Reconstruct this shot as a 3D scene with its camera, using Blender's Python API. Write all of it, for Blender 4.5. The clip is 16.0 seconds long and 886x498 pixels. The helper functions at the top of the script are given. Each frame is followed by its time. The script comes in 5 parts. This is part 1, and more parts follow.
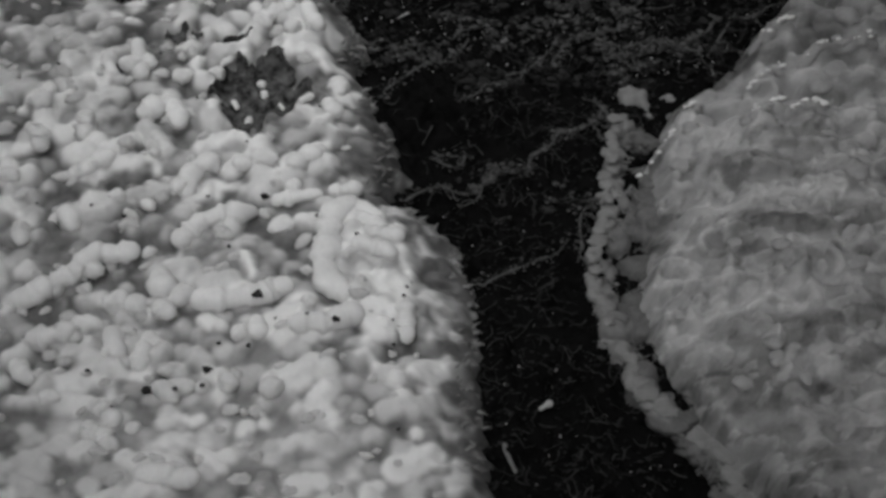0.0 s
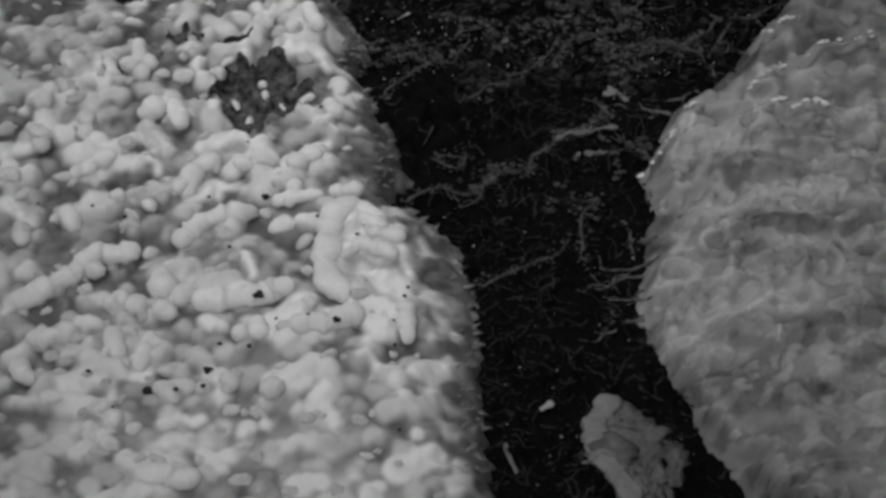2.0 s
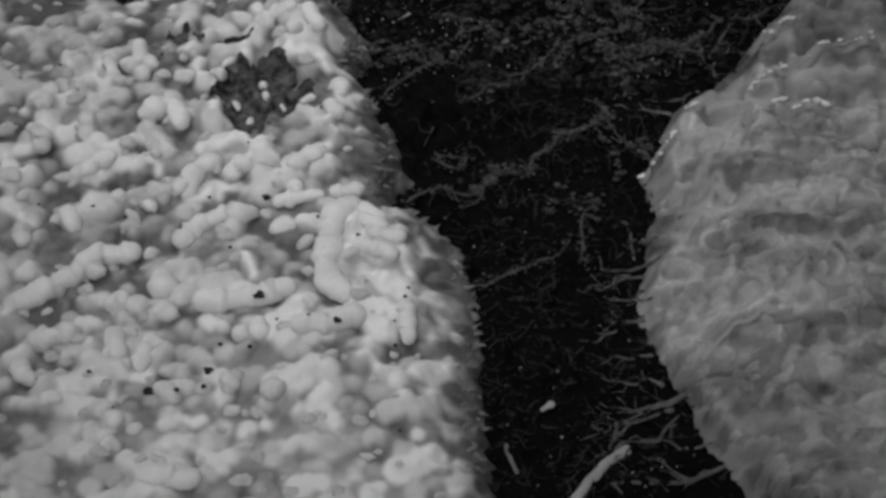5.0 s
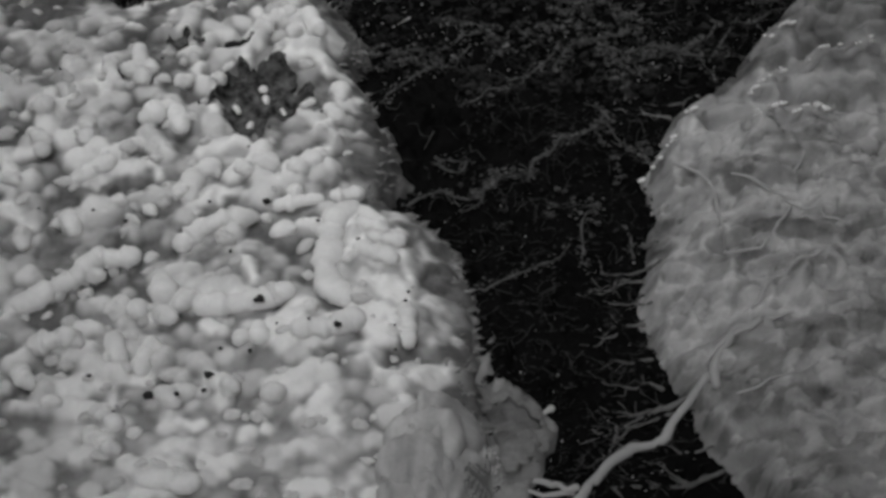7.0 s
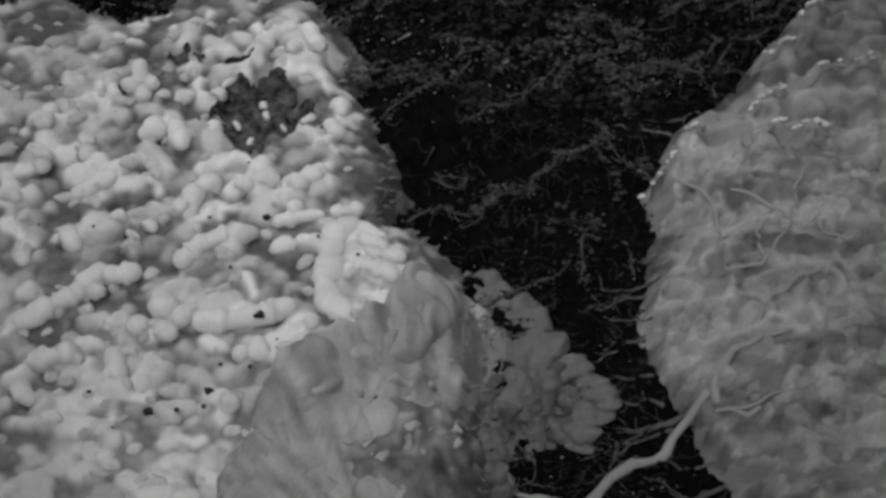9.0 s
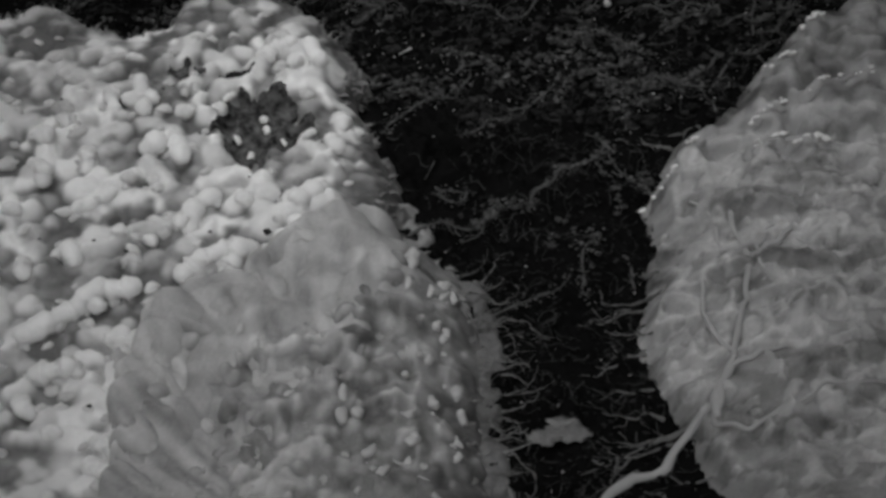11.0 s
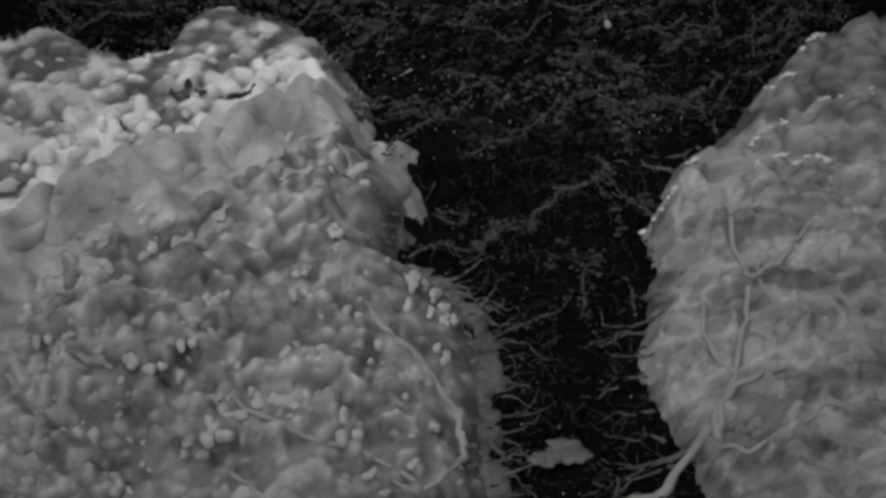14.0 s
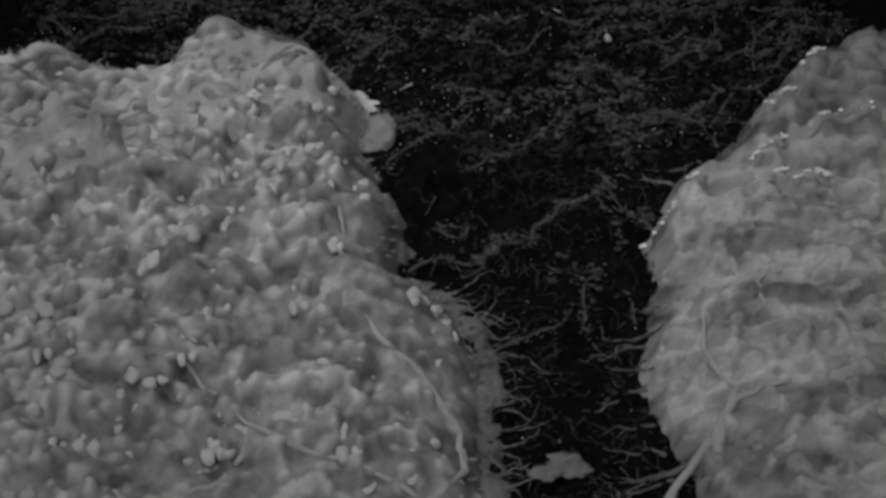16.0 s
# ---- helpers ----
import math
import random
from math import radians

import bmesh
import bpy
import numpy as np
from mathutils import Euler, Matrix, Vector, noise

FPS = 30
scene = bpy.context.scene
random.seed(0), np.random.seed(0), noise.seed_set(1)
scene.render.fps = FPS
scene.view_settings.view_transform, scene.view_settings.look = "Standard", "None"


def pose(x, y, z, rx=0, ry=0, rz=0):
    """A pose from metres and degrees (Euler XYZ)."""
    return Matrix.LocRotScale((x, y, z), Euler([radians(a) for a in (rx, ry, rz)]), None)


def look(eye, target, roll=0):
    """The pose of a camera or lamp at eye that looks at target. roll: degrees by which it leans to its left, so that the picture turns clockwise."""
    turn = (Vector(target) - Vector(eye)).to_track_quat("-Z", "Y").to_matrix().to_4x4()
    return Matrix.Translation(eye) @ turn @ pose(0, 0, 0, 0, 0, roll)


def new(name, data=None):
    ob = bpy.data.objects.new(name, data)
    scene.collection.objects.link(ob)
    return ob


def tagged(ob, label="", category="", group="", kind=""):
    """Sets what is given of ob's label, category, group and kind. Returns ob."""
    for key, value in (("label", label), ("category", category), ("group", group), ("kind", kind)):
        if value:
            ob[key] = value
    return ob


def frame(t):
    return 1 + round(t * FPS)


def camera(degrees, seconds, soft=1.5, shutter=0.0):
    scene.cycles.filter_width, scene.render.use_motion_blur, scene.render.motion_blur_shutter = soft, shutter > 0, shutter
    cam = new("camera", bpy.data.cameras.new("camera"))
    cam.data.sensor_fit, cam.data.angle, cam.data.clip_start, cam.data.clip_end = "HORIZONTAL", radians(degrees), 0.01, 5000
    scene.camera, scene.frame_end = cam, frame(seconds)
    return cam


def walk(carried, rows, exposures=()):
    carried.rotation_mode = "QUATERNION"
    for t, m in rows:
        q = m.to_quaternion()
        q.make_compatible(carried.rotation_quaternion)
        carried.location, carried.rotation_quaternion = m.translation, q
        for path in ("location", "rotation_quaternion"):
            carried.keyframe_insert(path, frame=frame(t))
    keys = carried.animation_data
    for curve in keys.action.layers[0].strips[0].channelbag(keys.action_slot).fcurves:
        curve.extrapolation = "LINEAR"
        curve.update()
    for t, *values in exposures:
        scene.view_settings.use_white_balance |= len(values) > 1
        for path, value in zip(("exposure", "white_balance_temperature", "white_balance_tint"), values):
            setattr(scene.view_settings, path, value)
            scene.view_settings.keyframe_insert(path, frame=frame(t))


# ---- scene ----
cam = camera(20.0, 16.0, soft=3.3)
MM = 0.001
EYE = Vector((0.0, -57.15, 68.10)) * MM
CRUST_TOP = 1.3


def aim(up, side):
    """The camera on its stand, tilted up and turned aside by so many degrees."""
    return look(EYE, (0, 0, 0)) @ pose(0, 0, 0, up, side, 0)


walk(cam, [(0.0, aim(0, 0)), (2.0, aim(0.01, 0.02)), (4.0, aim(0.02, 0.03)), (6.0, aim(0.022, 0.035)), (6.4, aim(0.028, 0.035)),
           (6.7, aim(0.062, 0.037)), (7.0, aim(0.116, 0.037)), (8.0, aim(0.296, 0.037)), (9.0, aim(0.480, 0.039)), (11.5, aim(0.888, 0.053)), (12.5, aim(1.056, 0.055)),
           (13.5, aim(1.218, 0.062)), (14.5, aim(1.372, 0.066)), (15.5, aim(1.527, 0.070)), (16.0, aim(1.612, 0.072))])

# ---- world and lamps ----
world = bpy.data.worlds.new("world")
scene.world = world
world.use_nodes = True
world.node_tree.nodes["Background"].inputs[0].default_value = (0.5, 0.5, 0.5, 1)
world.node_tree.nodes["Background"].inputs[1].default_value = 0.004
scene.view_settings.exposure = 0.0


def lamp(name, kind, eye, target, power, **more):
    data = bpy.data.lights.new(name, kind)
    data.energy = power
    for key, value in more.items():
        if key == "size":
            data.shape, data.size = "DISK", value
        elif key == "angle":
            data.spot_size = radians(value)
        elif key == "blend":
            data.spot_blend = value
        elif key == "soft":
            data.shadow_soft_size = value
    ob = new(name, data)
    ob.matrix_world = look(Vector(eye) * MM, Vector(target) * MM)
    return ob


# Unseen key spot; the narrow soft cones also imitate lens vignetting.
lamp("stage_lamp", "SPOT", (-75, -95, 195), (0.9, 2.2, 0), 2.2, angle=7.5, blend=1.0, soft=0.022)
# Added unseen spot from the right, fills the shade left by the first.
lamp("right_fill_spot", "SPOT", (70, -105, 190), (0.9, 2.2, 0), 1.05, angle=7.5, blend=1.0, soft=0.022)
# Added unseen spot behind the crust, brightens the far side.
lamp("back_fill_spot", "SPOT", (-30, 110, 170), (-3.0, 8.5, 0), 0.95, angle=12, blend=1.0, soft=0.02)

# ---- materials ----
def grey(name, tone, vary=0.15, size=0.6, rough=0.5, bump=0.02, fine=0.12, wet=0.0, flesh=0.0, loose=False, island=0.0, spread=0.0, tonemap=False, spec=0.4, deep=0.55):
    """A grey surface: tone, its mottling at `size` mm, grain at `fine` mm, relief `bump` mm, a wet coat, light that goes into the flesh."""
    mat = bpy.data.materials.new(name)
    mat.use_nodes = True
    nt = mat.node_tree
    bsdf = nt.nodes["Principled BSDF"]
    link = nt.links.new

    def node(kind, **values):
        n = nt.nodes.new(kind)
        for key, value in values.items():
            n.inputs[key].default_value = value
        return n

    where = nt.nodes.new("ShaderNodeTexCoord").outputs["Object"]
    coarse = node("ShaderNodeTexNoise", Scale=1000 / size, Detail=3.0)
    grain = node("ShaderNodeTexNoise", Scale=1000 / fine, Detail=4.0)
    link(where, coarse.inputs["Vector"])
    link(where, grain.inputs["Vector"])

    def calc(op, a, b):
        n = nt.nodes.new("ShaderNodeMath")
        n.operation = op
        for i, v in enumerate((a, b)):
            if isinstance(v, (int, float)):
                n.inputs[i].default_value = v
            else:
                link(v, n.inputs[i])
        return n.outputs[0]

    shift = calc("ADD", calc("MULTIPLY", calc("SUBTRACT", coarse.outputs["Fac"], 0.5), 2.4 * vary),
                 calc("MULTIPLY", calc("SUBTRACT", grain.outputs["Fac"], 0.5), 1.2 * vary))
    if spread:
        info = nt.nodes.new("ShaderNodeObjectInfo")
        shift = calc("ADD", shift, calc("MULTIPLY", calc("SUBTRACT", info.outputs["Random"], 0.5), spread))
    if island:
        geo = nt.nodes.new("ShaderNodeNewGeometry")
        shift = calc("ADD", shift, calc("MULTIPLY", calc("SUBTRACT", geo.outputs["Random Per Island"], 0.5), island))
    if tonemap:
        att = nt.nodes.new("ShaderNodeAttribute")
        att.attribute_name = "tone"
        shift = calc("ADD", shift, att.outputs["Fac"])
    value = calc("MULTIPLY", calc("ADD", shift, 1.0), tone)
    mix = nt.nodes.new("ShaderNodeCombineColor")
    for i in range(3):
        link(value, mix.inputs[i])
    link(mix.outputs[0], bsdf.inputs["Base Color"])
    rr = calc("ADD", calc("MULTIPLY", grain.outputs["Fac"], 0.25), rough - 0.12)
    link(rr, bsdf.inputs["Roughness"])
    bsdf.inputs["Specular IOR Level"].default_value = spec
    if wet:
        bsdf.inputs["Coat Weight"].default_value = wet
        bsdf.inputs["Coat Roughness"].default_value = 0.15
    if flesh:
        bsdf.inputs["Subsurface Weight"].default_value = flesh
        bsdf.inputs["Subsurface Radius"].default_value = (1, 1, 1)
        bsdf.inputs["Subsurface Scale"].default_value = deep * MM
    if bump:
        b = node("ShaderNodeBump", Strength=0.7, Distance=bump * MM)
        link(grain.outputs["Fac"], b.inputs["Height"])
        b2 = node("ShaderNodeBump", Strength=0.6, Distance=bump * 3 * MM)
        link(coarse.outputs["Fac"], b2.inputs["Height"])
        link(b2.outputs["Normal"], b.inputs["Normal"])
        link(b.outputs["Normal"], bsdf.inputs["Normal"])
    return mat


SOIL_MAT = grey("black_soil", 0.0032, 0.7, 1.2, 0.7, 0.05, 0.15, spec=0.05)
CRUST_MAT = grey("fungus_crust", 0.96, 0.08, 0.9, 0.6, 0.008, 0.10, wet=0.03, flesh=1.0, tonemap=True, deep=0.24)
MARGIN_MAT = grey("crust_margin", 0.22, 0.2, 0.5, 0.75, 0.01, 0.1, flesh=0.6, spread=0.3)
RIDGE_MAT = grey("white_lump", 0.86, 0.16, 0.7, 0.6, 0.004, 0.10, wet=0.03, flesh=1.0, spread=0.22, deep=0.30)
LUMP_MAT = grey("crust_lump", 0.66, 0.18, 0.6, 0.6, 0.005, 0.10, wet=0.03, flesh=1.0, spread=0.28, deep=0.30)
DARK_MAT = grey("decayed_crust", 0.06, 2.4, 0.40, 0.7, 0.03, 0.12)
GRIT_SLIT_MAT = grey("black_grit_slit", 0.012, 0.3, 0.1, 0.5, 0.02, 0.05)
SLIME_MAT = grey("grey_slime", 0.36, 0.26, 0.7, 0.62, 0.008, 0.12, wet=0.06, flesh=0.85, tonemap=True, deep=0.35)
SHEET_MAT = grey("slime_sheet", 0.40, 0.26, 0.6, 0.6, 0.008, 0.10, wet=0.14, flesh=0.85, tonemap=True, deep=0.25)
FRONT_MAT = grey("slime_front", 0.46, 0.20, 0.6, 0.65, 0.006, 0.14, wet=0.03, flesh=0.85, tonemap=True, deep=0.4)
FILM_MAT = grey("slime_film", 0.12, 0.45, 0.4, 0.6, 0.008, 0.10, flesh=0.5, spread=0.5)
FINGER_MAT = grey("slime_finger", 0.11, 0.45, 0.4, 0.6, 0.008, 0.10, flesh=0.5, spread=0.5)
SOAKED_MAT = grey("soaked_film", 0.11, 0.5, 0.4, 0.6, 0.01, 0.10, wet=0.05, flesh=0.3)
REMNANT_MAT = grey("slime_remnant", 0.18, 0.4, 0.4, 0.6, 0.01, 0.10, flesh=0.5)
THIN_MAT = grey("thin_slime", 0.17, 0.3, 0.5, 0.6, 0.01, 0.10, flesh=0.5)
TONGUE_MAT = grey("thin_tongue", 0.23, 0.3, 0.5, 0.6, 0.01, 0.10, wet=0.05, flesh=0.5, deep=0.25)
VEIN_MAT = grey("slime_vein", 0.38, 0.10, 0.6, 0.6, 0.006, 0.15, wet=0.05, flesh=0.5, deep=0.25)
GRANULE_MAT = grey("pale_granule", 0.48, 0.10, 0.3, 0.55, 0.005, 0.08, wet=0.2, flesh=0.5, spread=0.3, deep=0.2)
GLINT_BEAD_MAT = grey("white_glint_bead", 0.85, 0.05, 0.3, 0.15, 0.0, 0.08, wet=1.0)
CRUMB_MAT = grey("soil_crumb", 0.018, 0.4, 0.3, 0.7, 0.02, 0.06, island=1.8, spec=0.15)
THREAD_MAT = grey("root_thread", 0.082, 0.6, 0.3, 0.7, 0.03, 0.08, island=1.1, spec=0.2)
FIBRE_MAT = grey("soil_fibre", 0.030, 0.4, 0.4, 0.7, 0.01, 0.08, island=1.8, spec=0.2)
PALE_MAT = grey("pale_straw", 0.40, 0.3, 0.3, 0.5, 0.01, 0.06, island=1.2)


# ---- shapes, all in millimetres ----
def vnoise(x, y, seed):
    """Smooth noise from -1 to 1 with features about one unit across."""
    table = np.random.RandomState(seed).uniform(-1, 1, (128, 128))
    xi, yi = np.floor(x).astype(int), np.floor(y).astype(int)
    fx, fy = x - xi, y - yi
    fx, fy = fx * fx * (3 - 2 * fx), fy * fy * (3 - 2 * fy)
    a, b = table[xi % 128, yi % 128], table[(xi + 1) % 128, yi % 128]
    c, d = table[xi % 128, (yi + 1) % 128], table[(xi + 1) % 128, (yi + 1) % 128]
    return (a * (1 - fx) + b * fx) * (1 - fy) + (c * (1 - fx) + d * fx) * fy


def fbm(x, y, size, seed, octaves=4, gain=0.5):
    out, amp = 0.0, 1.0
    for i in range(octaves):
        k = 2 ** i / size
        out = out + amp * vnoise(x * k + 17.3 * i, y * k - 9.1 * i, seed + i)
        amp *= gain
    return out


def smooth(lo, hi, v):
    t = np.clip((v - lo) / (hi - lo), 0, 1)
    return t * t * (3 - 2 * t)


def inside(poly, x, y):
    """Signed distance to a closed outline, positive inside."""
    p = np.array(poly)
    best, odd = np.full(np.shape(x), 1e9), np.zeros(np.shape(x), bool)
    for (ax, ay), (bx, by) in zip(p, np.roll(p, -1, axis=0)):
        dx, dy = bx - ax, by - ay
        t = np.clip(((x - ax) * dx + (y - ay) * dy) / (dx * dx + dy * dy + 1e-12), 0, 1)
        best = np.minimum(best, (x - ax - t * dx) ** 2 + (y - ay - t * dy) ** 2)
        if ay != by:
            odd ^= ((ay > y) != (by > y)) & (x < ax + (y - ay) * dx / dy)
    return np.where(odd, 1, -1) * np.sqrt(best)


class Field:
    """Heights on a square grid."""

    def __init__(self, x0, x1, y0, y1, step):
        self.x0, self.y0, self.step = x0, y0, step
        self.xs, self.ys = np.arange(x0, x1 + step / 2, step), np.arange(y0, y1 + step / 2, step)
        self.x, self.y = np.meshgrid(self.xs, self.ys, indexing="ij")
        self.z = np.zeros_like(self.x)

    def like(self, z):
        f = Field(self.x0, self.x0, self.y0, self.y0, self.step)
        f.xs, f.ys, f.x, f.y, f.z = self.xs, self.ys, self.x, self.y, z
        return f

    def at(self, x, y):
        u = np.clip((np.asarray(x, float) - self.x0) / self.step, 0, len(self.xs) - 1.001)
        v = np.clip((np.asarray(y, float) - self.y0) / self.step, 0, len(self.ys) - 1.001)
        i, j = u.astype(int), v.astype(int)
        a, b = u - i, v - j
        z = self.z
        return (z[i, j] * (1 - a) + z[i + 1, j] * a) * (1 - b) + (z[i, j + 1] * (1 - a) + z[i + 1, j + 1] * a) * b

    def lumps(self, rng, pitch, size, height, stretch=0.6, lean=0.0, power=0.55, chance=1.0):
        """A cover of rounded lumps, each a stretched dome; and a random tone for each."""
        out, tone = np.zeros_like(self.z), np.zeros_like(self.z)
        for cy in np.arange(self.ys[0], self.ys[-1], pitch):
            for cx in np.arange(self.xs[0], self.xs[-1], pitch):
                px, py = cx + rng.uniform(-0.6, 0.6) * pitch, cy + rng.uniform(-0.6, 0.6) * pitch
                if rng.uniform() > chance:
                    continue
                r = size * rng.uniform(0.55, 1.25)
                half = stretch * size * max(0, rng.normal(0.6, 0.8))
                ang = lean + rng.normal(0, 0.5)
                h, shade = height * rng.uniform(0.45, 1.2), rng.uniform(-1, 1)
                reach = r + half
                i0, i1 = np.searchsorted(self.xs, (px - reach, px + reach))
                j0, j1 = np.searchsorted(self.ys, (py - reach, py + reach))
                if i1 - i0 < 2 or j1 - j0 < 2:
                    continue
                dx, dy = self.x[i0:i1, j0:j1] - px, self.y[i0:i1, j0:j1] - py
                a, b = dx * math.cos(ang) + dy * math.sin(ang), dy * math.cos(ang) - dx * math.sin(ang)
                a = np.sign(a) * np.maximum(np.abs(a) - half, 0)
                dome = h * np.clip(1 - (a * a + b * b) / (r * r), 0, 1) ** power
                here = out[i0:i1, j0:j1]
                tone[i0:i1, j0:j1] = np.where(dome > here, shade, tone[i0:i1, j0:j1])
                out[i0:i1, j0:j1] = np.maximum(here, dome)
        return out, tone

    def worms(self, rng, count, size, height, steps, lean=0.1, spread=0.5, power=0.6):
        """Short rounded strings of growth that lie over one another; and a tone for each."""
        out, tone = np.zeros_like(self.z), np.zeros_like(self.z)
        for _ in range(count):
            px, py = rng.uniform(self.xs[0], self.xs[-1]), rng.uniform(self.ys[0], self.ys[-1])
            r, h, shade = size * rng.uniform(0.6, 1.3), height * rng.uniform(0.4, 1.15), rng.uniform(-1, 1)
            ang = lean + rng.normal(0, spread) + (1.3 if rng.uniform() < 0.2 else 0.0)
            for _ in range(rng.randint(1, steps)):
                k = r * rng.uniform(0.85, 1.1)
                i0, i1 = np.searchsorted(self.xs, (px - k, px + k))
                j0, j1 = np.searchsorted(self.ys, (py - k, py + k))
                if i1 - i0 > 1 and j1 - j0 > 1:
                    d = ((self.x[i0:i1, j0:j1] - px) ** 2 + (self.y[i0:i1, j0:j1] - py) ** 2) / (k * k)
                    dome, here = h * np.clip(1 - d, 0, 1) ** power, out[i0:i1, j0:j1]
                    tone[i0:i1, j0:j1] = np.where(dome > here, shade, tone[i0:i1, j0:j1])
                    out[i0:i1, j0:j1] = np.maximum(here, dome)
                ang += rng.normal(0, 0.35)
                px, py = px + 0.75 * r * math.cos(ang), py + 0.75 * r * math.sin(ang)
        return out, tone

    def blurred(self, times):
        z = self.z.copy()
        for _ in range(times):
            p = np.pad(z, 1, mode="edge")
            z = (p[:-2, 1:-1] + p[2:, 1:-1] + p[1:-1, :-2] + p[1:-1, 2:] + 2 * z) / 6
        return z


def mesh(name, verts, faces, mat, tone=None):
    """A smooth mesh from places in millimetres."""
    me = bpy.data.meshes.new(name)
    v, f = np.asarray(verts, np.float32).reshape(-1, 3) * MM, np.asarray(faces, np.int32)
    me.vertices.add(len(v))
    me.vertices.foreach_set("co", v.ravel())
    me.loops.add(f.size)
    me.loops.foreach_set("vertex_index", f.ravel())
    me.polygons.add(len(f))
    me.polygons.foreach_set("loop_start", np.arange(0, f.size, f.shape[1], dtype=np.int32))
    me.polygons.foreach_set("use_smooth", np.ones(len(f), bool))
    me.update(calc_edges=True)
    if tone is not None:
        att = me.attributes.new("tone", "FLOAT", "POINT")
        att.data.foreach_set("value", np.asarray(tone, np.float32).ravel())
    me.materials.append(mat)
    return me


def grid_faces(n, m, keep=None):
    i, j = np.meshgrid(np.arange(n - 1), np.arange(m - 1), indexing="ij")
    a = i * m + j
    f = np.stack([a, a + m, a + m + 1, a + 1], -1).reshape(-1, 4)
    return f if keep is None else f[keep[:-1, :-1].ravel()]


def field_mesh(name, field, mat, keep=None, tone=None):
    """The grid as a mesh, without the squares that are not kept."""
    v = np.stack([field.x, field.y, field.z], -1).reshape(-1, 3)
    f = grid_faces(len(field.xs), len(field.ys), keep)
    used, back = np.unique(f, return_inverse=True)
    return mesh(name, v[used], back.reshape(-1, 4), mat, None if tone is None else tone.ravel()[used])


def tube(name, points, radii, mat, sides=8, wobble=0.0, seed=0, flat=1.0, subdivide=4):
    """A rounded strand along points, closed at both ends; returns its mesh data."""
    v, f = tube_data(points, radii, sides, wobble, seed, flat, subdivide)
    return mesh(name, v, f, mat)


def tube_data(points, radii, sides=8, wobble=0.0, seed=0, flat=1.0, subdivide=4):
    p = np.array(points, float)
    r = np.array(radii, float) if np.ndim(radii) else np.full(len(p), float(radii))
    n = (len(p) - 1) * subdivide + 1
    u, k = np.linspace(0, len(p) - 1, n), np.arange(len(p))
    i = np.clip(u.astype(int), 0, len(p) - 2)
    t = (u - i)[:, None]
    q = np.vstack([2 * p[0] - p[1], p, 2 * p[-1] - p[-2]])
    a, b, c, d = q[i], q[i + 1], q[i + 2], q[i + 3]
    line = 0.5 * (2 * b + (c - a) * t + (2 * a - 5 * b + 4 * c - d) * t ** 2 + (3 * b - a - 3 * c + d) * t ** 3)
    frac = u - i
    rad = np.interp(i + frac * frac * (3 - 2 * frac), k, r)
    if wobble:
        rad = rad * (1 + wobble * vnoise(u * 1.7 + seed * 3.1, u * 0 + seed, 5))
    # rounded ends
    head, tail = line[0] - line[1], line[-1] - line[-2]
    head, tail = head / (np.linalg.norm(head) + 1e-9), tail / (np.linalg.norm(tail) + 1e-9)
    line = np.vstack([line[0] + head * rad[0] * k for k in (1.0, 0.9, 0.6)] + [line] + [line[-1] + tail * rad[-1] * k for k in (0.6, 0.9, 1.0)])
    rad = np.concatenate([rad[0] * np.array((0.01, 0.44, 0.8)), rad, rad[-1] * np.array((0.8, 0.44, 0.01))])
    way = np.gradient(line, axis=0)
    way /= np.linalg.norm(way, axis=1)[:, None] + 1e-9
    side = np.cross(way, (0.05, 0.02, 1.0))
    side /= np.linalg.norm(side, axis=1)[:, None] + 1e-9
    up = np.cross(side, way)
    ang = np.linspace(0, 2 * math.pi, sides, endpoint=False)
    ring = side[:, None] * np.cos(ang)[None, :, None] + flat * up[:, None] * np.sin(ang)[None, :, None]
    v = (line[:, None] + rad[:, None, None] * ring).reshape(-1, 3)
    m = len(line)
    f = [(i * sides + j, i * sides + (j + 1) % sides, (i + 1) * sides + (j + 1) % sides, (i + 1) * sides + j) for i in range(m - 1) for j in range(sides)]
    return v, np.array(f)


def blob_data(rx, ry, rz, seed, rough=0.15, rings=10, sides=18, bumps=1.6):
    """An uneven rounded lump about its own centre."""
    th = np.linspace(0.002, math.pi - 0.002, rings)[:, None]
    ph = np.linspace(0, 2 * math.pi, sides, endpoint=False)[None, :]
    d = np.stack([np.sin(th) * np.cos(ph), np.sin(th) * np.sin(ph), np.cos(th) + 0 * ph], -1)
    k = 1 + rough * (vnoise(d[..., 0] * bumps + seed * 1.37, d[..., 1] * bumps + d[..., 2] * bumps * 0.7 + seed, 11)
                     + 0.5 * vnoise(d[..., 0] * 2.4 * bumps + seed, d[..., 1] * 2.4 * bumps - d[..., 2] * bumps, 12))
    v = (d * k[..., None] * np.array((rx, ry, rz))).reshape(-1, 3)
    f = [(i * sides + j, (i + 1) * sides + j, (i + 1) * sides + (j + 1) % sides, i * sides + (j + 1) % sides) for i in range(rings - 1) for j in range(sides)]
    return v, np.array(f)


def joined(pieces):
    vs, fs, n = [], [], 0
    for v, f in pieces:
        vs.append(v)
        fs.append(f + n)
        n += len(v)
    return np.vstack(vs), np.vstack(fs)


def part(name, data, parent, label="", at=None):
    """A mesh as one object under a thing or part, at a place in millimetres."""
    ob = new(name, data)
    ob.parent = parent
    if at is not None:
        ob.location = Vector(at) * MM
    if label:
        tagged(ob, label)
    return ob


